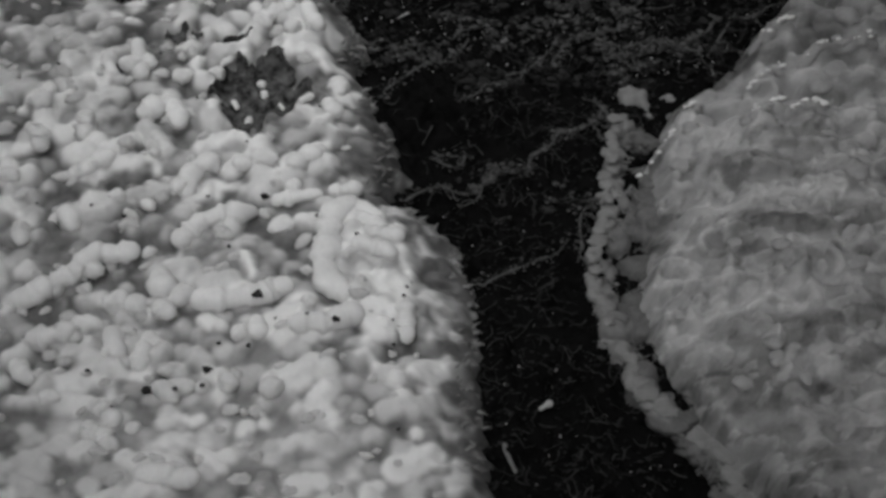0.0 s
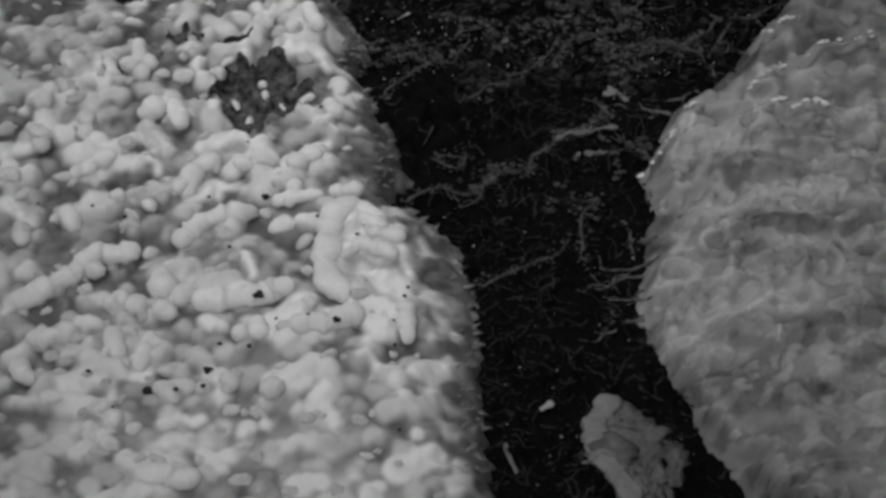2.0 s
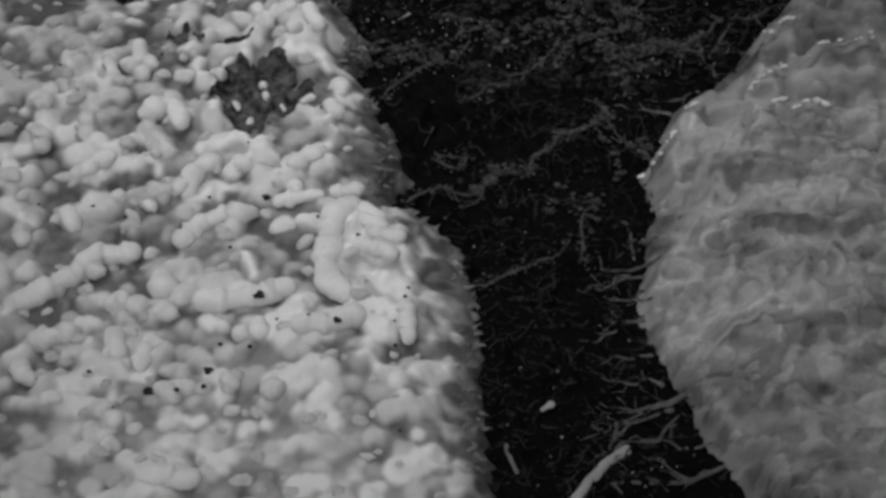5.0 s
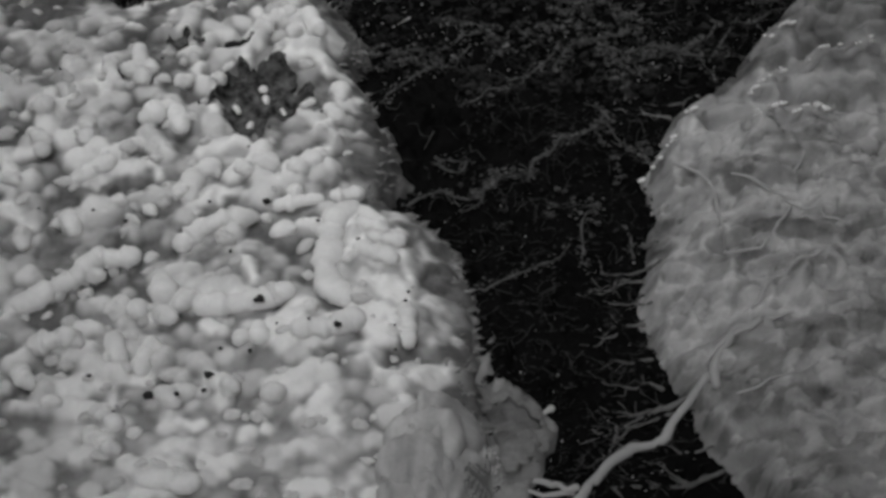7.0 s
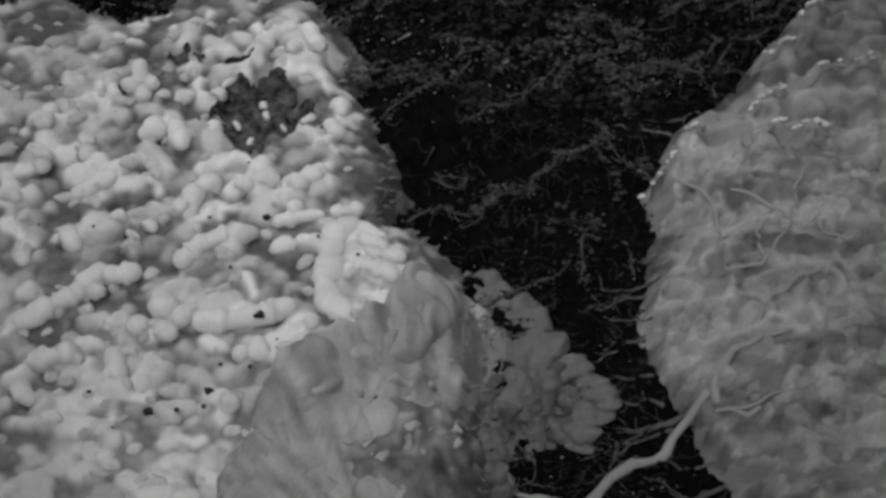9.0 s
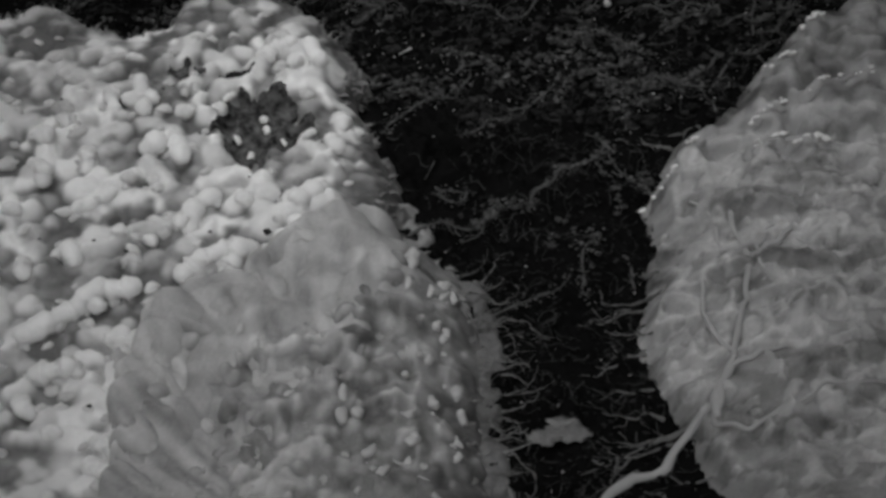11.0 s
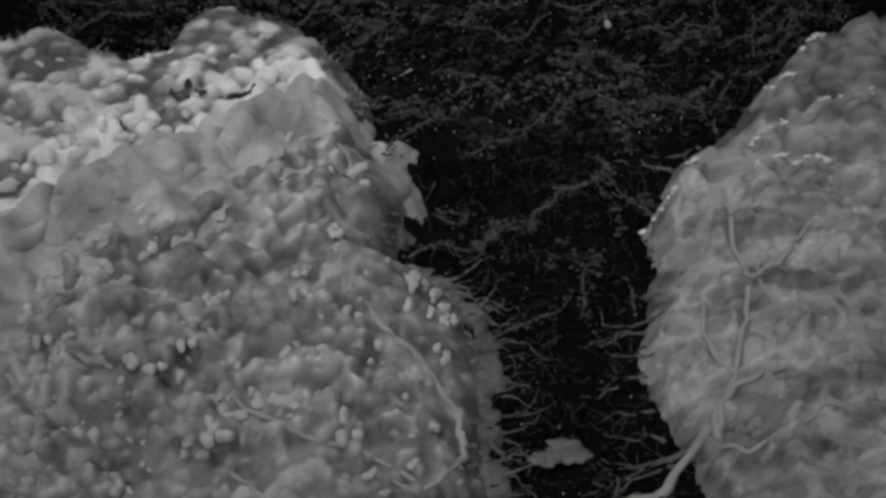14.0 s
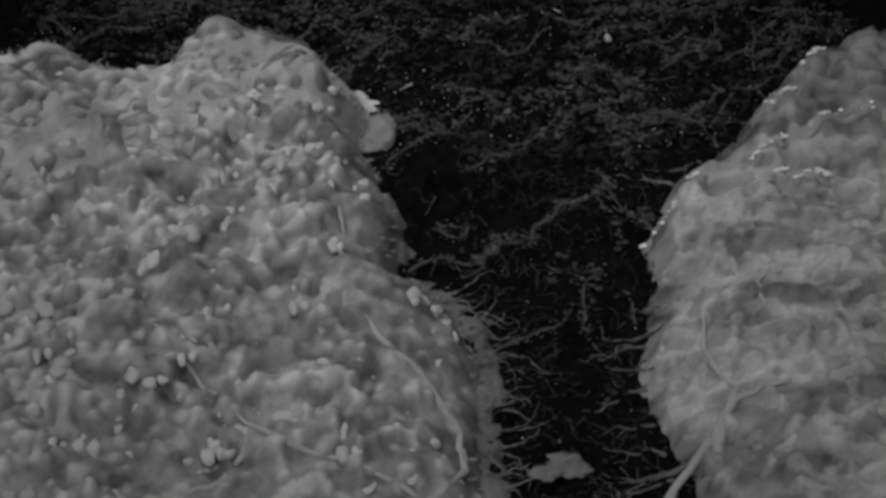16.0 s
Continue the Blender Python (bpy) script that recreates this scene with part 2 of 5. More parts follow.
def chain(pts, height, lift=0.0):
    """Plan points set on a surface."""
    p = np.array(pts, float)
    return np.column_stack([p, height(p[:, 0], p[:, 1]) + lift])


# ---- ground ----
def evened(line, n):
    p = np.array(line)
    run = np.concatenate([[0], np.cumsum(np.hypot(*np.diff(p, axis=0).T))])
    s = np.linspace(0, run[-1], n)
    return np.column_stack([np.interp(s, run, p[:, 0]), np.interp(s, run, p[:, 1])])


rng = np.random.RandomState(7)


def soil_height(x, y):
    ridge = 1 - np.abs(fbm(x * 0.8, y * 1.3, 1.1, 31, 3))
    clods = np.maximum(fbm(x * 0.8, y, 1.7, 25, 3, 0.6), -0.5)
    return 0.28 * fbm(x * 0.7, y, 4.0, 21, 2) + 0.30 * clods + 0.16 * ridge + 0.13 * fbm(x, y, 0.4, 41, 3, 0.65) - 0.30


SOIL = Field(-23, 23, -18, 26, 0.085)
SOIL.z = soil_height(SOIL.x, SOIL.y)
edge = np.minimum(np.minimum(SOIL.x + 23, 23 - SOIL.x), np.minimum(SOIL.y + 18, 26 - SOIL.y))
SOIL.z = SOIL.z * smooth(0, 2, edge)
ground = tagged(new("ground", field_mesh("ground", SOIL, SOIL_MAT)), "black damp granular soil with fine fibres", "ground", kind="structure")
# the same soil goes on all round
ring = [(a * k, b * k + 4, -0.02 if k < 100 else 0.0) for k in (22.0, 40.0, 120.0, 500.0) for a, b in ((-1, -1), (1, -1), (1, 1), (-1, 1))]
ring_faces = [(4 * i + j, 4 * i + (j + 1) % 4, 4 * i + 4 + (j + 1) % 4, 4 * i + 4 + j) for i in range(3) for j in range(4)]
ground_beyond = part("ground_beyond", mesh("ground_beyond", ring, ring_faces, SOIL_MAT), ground)

# ---- pale fungus crust ----
CRUST_OUTLINE = [(-21.56, 13.39), (-17.14, 13.08), (-15.57, 13.70), (-13.85, 12.92), (-12.03, 11.99), (-10.77, 12.61), (-10.02, 14.50), (-8.73, 15.14), (-6.04, 14.18), (-3.99, 11.99), (-2.87, 9.71), (-3.53, 8.88), (-2.50, 7.07), (-1.95, 5.08), (-1.56, 3.69), (-1.92, 2.74), (-2.43, 2.14), (-0.89, 1.66), (0.32, 0.20), (0.91, -1.60), (1.28, -3.86), (1.16, -6.28), (1.42, -8.62), (1.54, -11.09), (1.54, -14.53), (-17.59, -14.53)]
HOLE = [(-8.24, 6.36), (-8.18, 7.51), (-7.51, 8.01), (-6.98, 7.70), (-6.17, 8.20), (-5.51, 7.51), (-5.06, 6.79), (-5.07, 6.04), (-5.53, 5.51), (-5.82, 5.14), (-6.44, 5.35), (-6.72, 4.79), (-7.43, 4.68), (-8.11, 5.43)]
SLIT = [(-8.38, 8.70), (-8.10, 9.06), (-7.57, 9.46), (-7.20, 9.34), (-7.35, 8.98), (-7.96, 8.66)]
PLATE = [(-3.94, 0.75), (-2.75, 0.70), (-1.85, -0.03), (-1.21, -0.80), (-0.89, -2.33), (-0.95, -4.55), (-1.40, -5.51), (-2.54, -5.15), (-3.30, -4.00), (-3.60, -2.58), (-3.80, -1.06)]
PIT = [(-10.30, 9.16), (-9.61, 9.52), (-9.15, 8.99), (-9.71, 8.51)]

CRUST = Field(-21, 4.6, -16, 17, 0.07)
cx, cy = CRUST.x, CRUST.y
wander = 0.16 * fbm(cx, cy, 0.9, 51, 3) + 0.10 * fbm(cx, cy, 0.22, 54, 2)
depth = inside(CRUST_OUTLINE, cx, cy) + wander
CRUST_BASE = CRUST.like(CRUST_TOP * (1 - np.exp(-np.maximum(depth, 0) / 0.8)) + np.minimum(depth, 0) * 1.6 + 0.22 * fbm(cx, cy, 4.0, 57, 2) * smooth(0, 1.5, depth))
big, tone_big = CRUST.worms(rng, 620, 0.47, 0.56, 6, 0.12, 0.5, 0.65)
cells, tone_cells = CRUST.worms(rng, 1700, 0.38, 0.34, 3, 0.12, 0.6, 0.75)
small, tone_small = CRUST.worms(rng, 2300, 0.25, 0.24, 4, 0.15, 0.7, 0.7)
plate = smooth(-0.15, 0.35, inside(PLATE, cx, cy) + 0.12 * fbm(cx, cy, 0.6, 60, 2))
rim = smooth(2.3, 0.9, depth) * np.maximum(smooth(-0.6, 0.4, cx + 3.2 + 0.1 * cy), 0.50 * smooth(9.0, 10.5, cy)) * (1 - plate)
flow = np.maximum(smooth(0.3, -0.4, fbm(cx, cy, 3.2, 61, 2)) * smooth(0.0, -7.0, cy), smooth(-6.5, -8.5, cy) * smooth(-11.5, -9.0, cx))
relief = (np.maximum(big, cells) * (1 - 0.8 * rim) * (1 - 0.55 * flow) * (1 - 0.6 * plate) + small * (0.5 + 0.3 * plate)) * smooth(-0.1, 0.5, depth)
relief += rim * 0.24 * fbm(cx * 0.45, cy * 1.5, 0.40, 63, 3) * smooth(0, 0.4, depth) + 0.30 * plate
hole = smooth(-0.12, 0.22, inside(HOLE, cx, cy) + 0.12 * fbm(cx, cy, 0.5, 65, 2))
slit = smooth(-0.10, 0.08, inside(SLIT, cx, cy) + 0.05 * fbm(cx, cy, 0.3, 67, 2))
pit = smooth(-0.12, 0.12, inside(PIT, cx, cy))
CRUST.z = CRUST_BASE.z + relief * (1 - 0.7 * hole) * (1 - slit) - 0.40 * hole - 0.12 * slit - 0.25 * pit
CRUST.z = CRUST.blurred(2)
# thick white growth in greyer flesh; crevice shade is painted in by lump height
patchy = fbm(cx, cy, 2.2, 66, 3)
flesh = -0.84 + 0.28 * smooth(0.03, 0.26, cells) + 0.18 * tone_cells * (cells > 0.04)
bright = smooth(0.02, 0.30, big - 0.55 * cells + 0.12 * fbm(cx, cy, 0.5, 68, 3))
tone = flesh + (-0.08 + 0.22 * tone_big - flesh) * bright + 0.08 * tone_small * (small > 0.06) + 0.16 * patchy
tone += flow * (0.12 + 0.10 * fbm(cx * 0.5, cy, 0.5, 70, 2)) * (1 - bright) + 0.36 * plate
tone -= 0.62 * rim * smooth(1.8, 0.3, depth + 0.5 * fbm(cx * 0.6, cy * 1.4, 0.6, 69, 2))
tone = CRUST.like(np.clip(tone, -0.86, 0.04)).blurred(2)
crust = tagged(new("fungus_crust"), "pale lumpy fungus crust lying on black soil, partly overgrown", "fungus")
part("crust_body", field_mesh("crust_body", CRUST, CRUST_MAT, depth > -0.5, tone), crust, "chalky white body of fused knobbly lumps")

CRUST_LOW = CRUST.like(CRUST.blurred(10))

# the dark decayed patches sunk in the crust, and the slit's dark sheet
def dark_patch(name, outline, mat, label, rough, lip=0.25):
    f = Field(min(p[0] for p in outline) - 0.4, max(p[0] for p in outline) + 0.4, min(p[1] for p in outline) - 0.4, max(p[1] for p in outline) + 0.4, 0.05)
    d = inside(outline, f.x, f.y) + rough * fbm(f.x, f.y, 0.50, 71, 3, 0.6)
    bits = np.clip(fbm(f.x, f.y, 0.4, 73, 3), -1, 1)
    f.z = CRUST_LOW.at(f.x, f.y) + 0.16 + 0.12 * bits * smooth(0, 0.3, d) - 0.45 * smooth(0.05, -0.25, d)
    if lip < 0.1:
        f.z = CRUST.at(f.x, f.y) + 0.16 - 0.4 * smooth(0.02, -0.10, d)
    part(name, field_mesh(name, f, mat, d > -lip), crust, label)


dark_patch("decayed_patch", HOLE, DARK_MAT, "dark grey decayed patch with ragged rim", 0.34, 0.16)
# Flat black sheet over a shallow dip stands for the slit's shade.
dark_patch("slit", SLIT, GRIT_SLIT_MAT, "black patch painted for the shade in a slit", 0.12, 0.08)
dark_patch("decayed_pit", PIT, DARK_MAT, "dark grey sunken spot", 0.25, 0.05)

# lumps that stand proud of the crust
RIDGES_A = [
    (0.44, [(-14.29, -3.62), (-13.48, -3.12), (-12.67, -2.50), (-11.96, -1.79), (-10.80, -1.62)]),
    (0.40, [(-9.00, -0.93), (-8.35, -0.26), (-7.57, -0.07), (-6.89, 0.11)]),
    (0.50, [(-9.65, -2.75), (-9.53, -3.05)]),
    (0.46, [(-9.54, -4.03), (-9.41, -4.18)]),
    (0.42, [(-10.47, -3.84), (-10.35, -3.94)]),
    (0.44, [(-8.14, -3.74), (-6.99, -3.62), (-5.48, -3.12)]),
    (0.34, [(-6.26, -4.57), (-6.22, -4.86)]),
    (0.34, [(-3.84, 1.69), (-3.12, 1.85)]),
    (0.46, [(-3.29, 0.68), (-3.83, 0.11), (-4.04, -0.98), (-4.12, -2.00), (-3.91, -2.80), (-3.39, -3.34)]),
]
RIDGES_B = [
    (0.36, [(-2.85, 0.53), (-2.29, 0.06)]),
    (0.30, [(-2.44, -0.59), (-1.65, -0.85)]),
    (0.42, [(-4.84, -4.84), (-3.98, -4.72), (-3.13, -4.42)]),
    (0.44, [(-10.84, 5.24), (-9.85, 5.69), (-9.52, 4.77)]),
    (0.36, [(-3.86, 6.89), (-3.81, 6.54)]),
    (0.36, [(-4.15, 5.61), (-3.98, 5.33)]),
    (0.28, [(-5.88, 0.89), (-4.46, 1.24)]),
    (0.40, [(-12.74, 2.44), (-11.97, 2.93)]),
    (0.36, [(-14.59, 4.07), (-14.41, 3.47)]),
]
RIDGES_C = [
    (0.36, [(-14.76, -0.20), (-14.65, -0.72)]),
    (0.34, [(-13.08, 0.19), (-12.92, -0.33)]),
    (0.34, [(-12.95, 4.77), (-12.85, 4.07)]),
    (0.30, [(-11.30, 8.48), (-11.07, 6.89)]),
    (0.30, [(-12.39, 7.75), (-12.11, 6.89)]),
    (0.42, [(-9.04, 1.24), (-8.82, 2.44), (-8.34, 2.84)]),
    (0.40, [(-5.14, 2.44), (-4.42, 3.12)]),
    (0.38, [(-10.16, -6.15), (-9.85, -5.20)]),
    (0.38, [(-11.09, -5.20), (-10.94, -5.87)]),
]
RIDGES_D = [
    (0.40, [(-13.64, -5.32), (-12.70, -5.25)]),
    (0.36, [(-14.18, -6.39), (-13.80, -6.82)]),
    (0.30, [(-11.56, -8.83), (-11.51, -8.94)]),
    (0.30, [(-11.02, -9.28), (-10.92, -9.39)]),
    (0.32, [(-11.40, -8.07), (-10.82, -8.37)]),
    (0.40, [(-9.63, -10.62), (-8.26, -10.73)]),
    (0.36, [(-9.32, -7.33), (-8.49, -7.10)]),
    (0.28, [(-7.20, -6.91), (-7.14, -7.28)]),
    (0.40, [(-11.01, -3.86), (-10.99, -3.62)]),
]
RIDGES_E = [
    (0.34, [(-2.82, -1.23), (-1.83, -1.62)]),
    (0.36, [(-2.84, -0.07), (-2.20, -0.46)]),
    (0.32, [(-1.32, -3.74), (-1.18, -4.96)]),
    (0.34, [(-6.66, 10.12), (-5.82, 10.42)]),
    (0.34, [(-5.07, 10.27), (-4.73, 9.67)]),
    (0.12, [(-7.69, 6.23), (-7.55, 6.00)]),
    (0.15, [(-6.69, 7.09), (-6.63, 6.97)]),
    (0.14, [(-6.57, 6.57), (-6.52, 6.46)]),
    (0.13, [(-7.06, 5.23), (-7.08, 4.87)]),
]
RIDGES_F = [
    (0.07, [(-5.96, 5.99), (-5.85, 5.77)]),
    (0.14, [(-5.12, 5.51), (-4.86, 5.80)]),
    (0.14, [(-8.12, 7.66), (-7.82, 7.89)]),
]
RIDGES = RIDGES_A + RIDGES_B + RIDGES_C + RIDGES_D + RIDGES_E + RIDGES_F


def on_crust(x, y):
    return CRUST_LOW.at(x, y)


TOPS = CRUST.like(CRUST.z.copy())


def stamp(x, y, z, rx, ry, rz):
    """Raise the field of tops by a rounded lump."""
    r = max(rx, ry)
    i0, i1 = np.searchsorted(TOPS.xs, (x - r, x + r))
    j0, j1 = np.searchsorted(TOPS.ys, (y - r, y + r))
    d = ((TOPS.x[i0:i1, j0:j1] - x) / rx) ** 2 + ((TOPS.y[i0:i1, j0:j1] - y) / ry) ** 2
    TOPS.z[i0:i1, j0:j1] = np.maximum(TOPS.z[i0:i1, j0:j1], np.where(d < 1, z + rz * np.sqrt(np.clip(1 - d, 0, 1)), -9))



for i, (r, pts) in enumerate(RIDGES):
    p = chain(pts, on_crust, 0.0)
    p[:, 2] = 0.5 * p[:, 2] + 0.5 * p[:, 2].mean() + 0.10 * r
    if r < 0.25:
        p[:, 2] += 0.16
    run = np.concatenate([[0], np.cumsum(np.linalg.norm(np.diff(p, axis=0), axis=1))])
    u = np.linspace(0, run[-1], max(2, int(run[-1] / (0.8 * r)) + 1))
    q = np.column_stack([np.interp(u, run, p[:, k]) for k in range(3)]) + rng.normal(0, 0.07 * r, (len(u), 3))
    part("lump", tube("lump", q, r * rng.uniform(0.86, 1.10, len(u)), RIDGE_MAT, 16, 0.22, i, 0.85, 6), crust)
    for a, b in zip(p, p[1:]):
        for k in np.linspace(0, 1, 6):
            q = a + (b - a) * k
            stamp(q[0], q[1], q[2], r * 1.2, r * 1.2, r)
# rounded knobs that stand out
KNOBS_A = [(-14.34, 6.08), (-14.49, 5.40), (-12.87, 4.48), (-14.45, 3.82), (-12.38, 2.62), (-15.27, 1.81), (-14.69, -0.39), (-13.48, 0.13), (-12.97, -0.24), (-12.26, 7.63), (-11.39, 7.42), (-10.84, 7.51), (-10.14, 5.51), (-9.54, 4.84), (-9.57, 7.14), (-8.31, 7.31), (-9.30, 1.36), (-8.96, 2.27), (-8.18, 2.62), (-4.53, 3.00), (-5.59, 9.42), (-4.89, 9.51), (-6.74, 9.72), (-10.32, 0.57), (-11.41, 0.83), (-5.61, -0.21), (-8.27, -0.24)]
KNOBS_B = [(-12.05, -2.35), (-13.15, -3.20), (-11.16, -3.80), (-9.53, -2.95), (-9.57, -4.21), (-8.85, -3.55), (-7.61, -3.87), (-5.76, -3.20), (-6.20, -4.84), (-6.82, -4.94), (-4.56, -3.87), (-4.15, -4.70), (-13.77, -5.42), (-12.88, -5.42), (-13.96, -6.63), (-10.02, -5.83), (-9.73, -5.42), (-10.99, -5.83), (-12.95, -7.73), (-11.46, -8.97), (-10.87, -9.42), (-11.22, -8.12), (-9.23, -10.69), (-8.58, -10.40), (-9.16, -7.40), (-5.63, -7.40), (-7.10, -7.10), (-14.69, 3.98), (-12.92, 2.35), (-7.10, 2.35), (-6.31, 2.62), (-5.26, 1.55)]
knob_bodies = [mesh("knob", *blob_data(1.0, 0.9, 0.85, 7 + s, 0.18, 12, 18), RIDGE_MAT) for s in range(8)]
for i, (x, y) in enumerate(KNOBS_A + KNOBS_B):
    r, wide = rng.uniform(0.26, 0.44), rng.uniform(0.85, 1.35)
    z = float(CRUST_LOW.at(x, y)) + 0.05 * r
    ob = part("knob", knob_bodies[i % 8], crust, at=(x, y, z))
    ob.scale, ob.rotation_euler = (r * wide, r, r), (0, 0, rng.normal(0.1, 0.5))
    stamp(x, y, z, r * wide * 1.1, r * 1.1, r * 0.9)
# smaller ones among them
knobs = [mesh("knob", *blob_data(1.0, 0.8, 0.75, s, 0.22), LUMP_MAT) for s in range(10)]
count = 0
while count < 215:
    x, y = rng.uniform(-16.5, 1.2), rng.uniform(-11.5, 15)
    if inside(CRUST_OUTLINE, np.array(x), np.array(y)) < 1.7 or inside(HOLE, np.array(x), np.array(y)) > -0.45 or inside(SLIT, np.array(x), np.array(y)) > -0.45:
        continue
    r = rng.uniform(0.14, 0.32) * (0.6 if x > -2.5 else 1.0)
    ob = part("knob", knobs[count % 10], crust, at=(x, y, float(CRUST_LOW.at(x, y)) - 0.15 * r))
    wide = rng.uniform(0.8, 1.5)
    ob.scale = (r * wide, r, r)
    stamp(x, y, float(CRUST_LOW.at(x, y)) + 0.02 * r, r * wide * 1.1, r * 1.1, r * 0.85)
    ob.rotation_euler = (0, 0, rng.normal(0.1, 0.5))
    count += 1
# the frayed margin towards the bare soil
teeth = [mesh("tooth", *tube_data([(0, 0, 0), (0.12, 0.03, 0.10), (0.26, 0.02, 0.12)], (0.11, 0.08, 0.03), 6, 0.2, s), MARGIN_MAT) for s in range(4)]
MARGIN = np.array(CRUST_OUTLINE[1:25])
steps = np.concatenate([[0], np.cumsum(np.hypot(*np.diff(MARGIN, axis=0).T))])
for i in range(295):
    s = rng.uniform(0, steps[-1] * 0.9)
    x, y = np.interp(s, steps, MARGIN[:, 0]), np.interp(s, steps, MARGIN[:, 1])
    far = s < steps[9]
    x, y = (x, y - rng.uniform(0.05, 0.8)) if far else (x - rng.uniform(0.05, 0.8), y)
    ob = part("tooth", teeth[i % 4], crust, at=(x, y, float(CRUST.at(x, y)) - 0.02))
    k = rng.uniform(0.35, 0.8)
    ob.scale = (k * 1.6, k * 0.8, k * 0.7)
    ob.rotation_euler = (0, rng.uniform(-0.2, 0.5), rng.normal(1.4 if far else 0.15, 0.6))

# dark grit on the crust
GRIT = [(0.20, [(-9.82, -7.31)]), (0.18, [(-7.84, -6.66)]), (0.17, [(-6.25, -3.75)]), (0.15, [(-6.23, 0.81)]), (0.14, [(-3.59, -4.89)]), (0.10, [(-8.83, -7.50)]),
        (0.10, [(-7.97, -7.22)]), (0.09, [(-7.50, -5.47)]), (0.09, [(-6.51, -5.57)]), (0.08, [(-11.10, -0.03)]), (0.07, [(-8.26, 0.94)]), (0.07, [(-10.45, 8.18)]),
        (0.06, [(-14.11, 7.34)]), (0.08, [(-2.98, -0.83)]), (0.08, [(-11.79, -6.70)]), (0.07, [(-1.65, -5.40)]), (0.07, [(-1.23, -3.03)]), (0.07, [(-7.01, 3.71)]),
        (0.07, [(-4.47, 5.37)]), (0.08, [(-7.40, -1.32)]), (0.06, [(-12.23, 0.28)]), (0.07, [(-14.26, 0.81)]), (0.06, [(-5.66, -4.55)]), (0.07, [(-4.41, -0.08)]),
        (0.07, [(-1.32, -3.67)]), (0.07, [(-1.70, -4.55)]), (0.06, [(-8.92, 5.71)]), (0.06, [(-4.55, -4.72)]), (0.06, [(-10.86, -8.21)]), (0.07, [(-1.46, -8.90)])]
for i, (r, [(x, y)]) in enumerate(GRIT):
    ob = tagged(new("grit_speck", mesh("grit_speck", *blob_data(r, r * 0.8, r * 0.7, i, 0.35, 7, 10), GRIT_SLIT_MAT)), "tiny black grit speck on the pale crust", "grit", "grit on the crust")
    ob.location = Vector((x, y, float(TOPS.at(x, y)) + 0.20 * r)) * MM

# ---- slime mould ----
slime = tagged(new("slime_mould"), "grey wet slime mould creeping over soil and fungus crust", "slime mould")
BODY_OUTLINE = [(18.93, 14.82), (15.79, 14.34), (13.88, 12.76), (11.96, 10.62), (10.61, 8.23), (8.60, 6.58), (7.66, 4.66), (7.71, 2.87), (7.28, 0.47), (6.90, -2.11), (7.07, -4.60), (7.92, -6.52), (8.97, -8.39), (10.27, -10.43), (11.57, -12.40), (18.71, -13.26), (22.92, 14.82)]
LEDGES = [(0.55, [(6.97, 3.56), (7.64, 3.89), (8.46, 4.67), (8.67, 5.51), (9.41, 6.07)]), (0.50, [(10.90, 4.61), (11.52, 5.39), (12.10, 5.67), (12.94, 5.90), (13.71, 5.73)]), (0.50, [(11.12, 6.35), (11.78, 6.81), (12.48, 7.21)]),
          (0.60, [(13.08, 7.45), (13.70, 7.85), (14.76, 8.38), (15.91, 8.91)]), (0.45, [(11.64, 9.20), (12.38, 9.50), (13.08, 9.80)]), (0.45, [(13.34, 11.18), (13.80, 11.55), (14.25, 11.86)]), (0.40, [(12.54, 5.28), (13.29, 5.62), (14.09, 5.39)])]
POCKETS = [(0.9, [(9.81, 5.23)]), (0.8, [(10.90, 5.23)]), (0.7, [(10.82, 8.24)]), (0.9, [(8.11, 4.95)]), (0.8, [(13.45, 8.39)]), (0.7, [(12.68, 7.95)]), (0.6, [(11.58, 6.08)]), (0.7, [(14.47, 9.12)])]
MASS = Field(5, 23, -16, 18, 0.08)
mx, my = MASS.x, MASS.y
mdepth = inside(BODY_OUTLINE, mx, my) + 0.12 * fbm(mx, my, 0.8, 81, 3)
streak = fbm(mx * 0.42 + 0.1 * my, my * 1.5 - 0.25 * mx, 1.0, 83, 4)
fold_lumps, fold_tone = MASS.lumps(rng, 0.95, 0.62, 0.40, 1.3, 0.12, 0.8, 0.75)
tiny_lumps, tiny_tone = MASS.worms(rng, 1150, 0.24, 0.26, 11, 0.12, 0.25, 0.8)
blocks, block_tone = MASS.worms(rng, 700, 0.42, 0.34, 3, 0.3, 0.8, 0.6)
blocks, tiny_lumps = blocks * smooth(2.0, 6.0, my), tiny_lumps * smooth(7.5, 2.5, my)
upper = smooth(2.0, 7.0, my)
MASS.z = 1.35 * (1 - np.exp(-np.maximum(mdepth, 0) / 1.0)) + np.minimum(mdepth, 0) * 1.5
MASS.z += (0.26 * streak * (1 - 0.6 * upper) + 0.22 * fbm(mx, my, 0.9, 85, 3) + fold_lumps * (0.6 + 0.3 * upper) + tiny_lumps * 0.8 + blocks) * smooth(0, 0.6, mdepth) + 0.25 * fbm(mx, my, 4.5, 87, 2) * smooth(0, 2, mdepth)
for step, line in LEDGES:
    line = np.array(sorted(line))
    side = np.interp(mx, line[:, 0], line[:, 1]) - my + 0.10 * fbm(mx, my, 0.5, 89, 2)
    MASS.z += step * smooth(-0.12, 0.12, side) * np.exp(-np.maximum(side, 0) / 0.9) * smooth(line[0, 0] - 0.4, line[0, 0] + 0.3, mx) * smooth(line[-1, 0] + 0.4, line[-1, 0] - 0.3, mx)
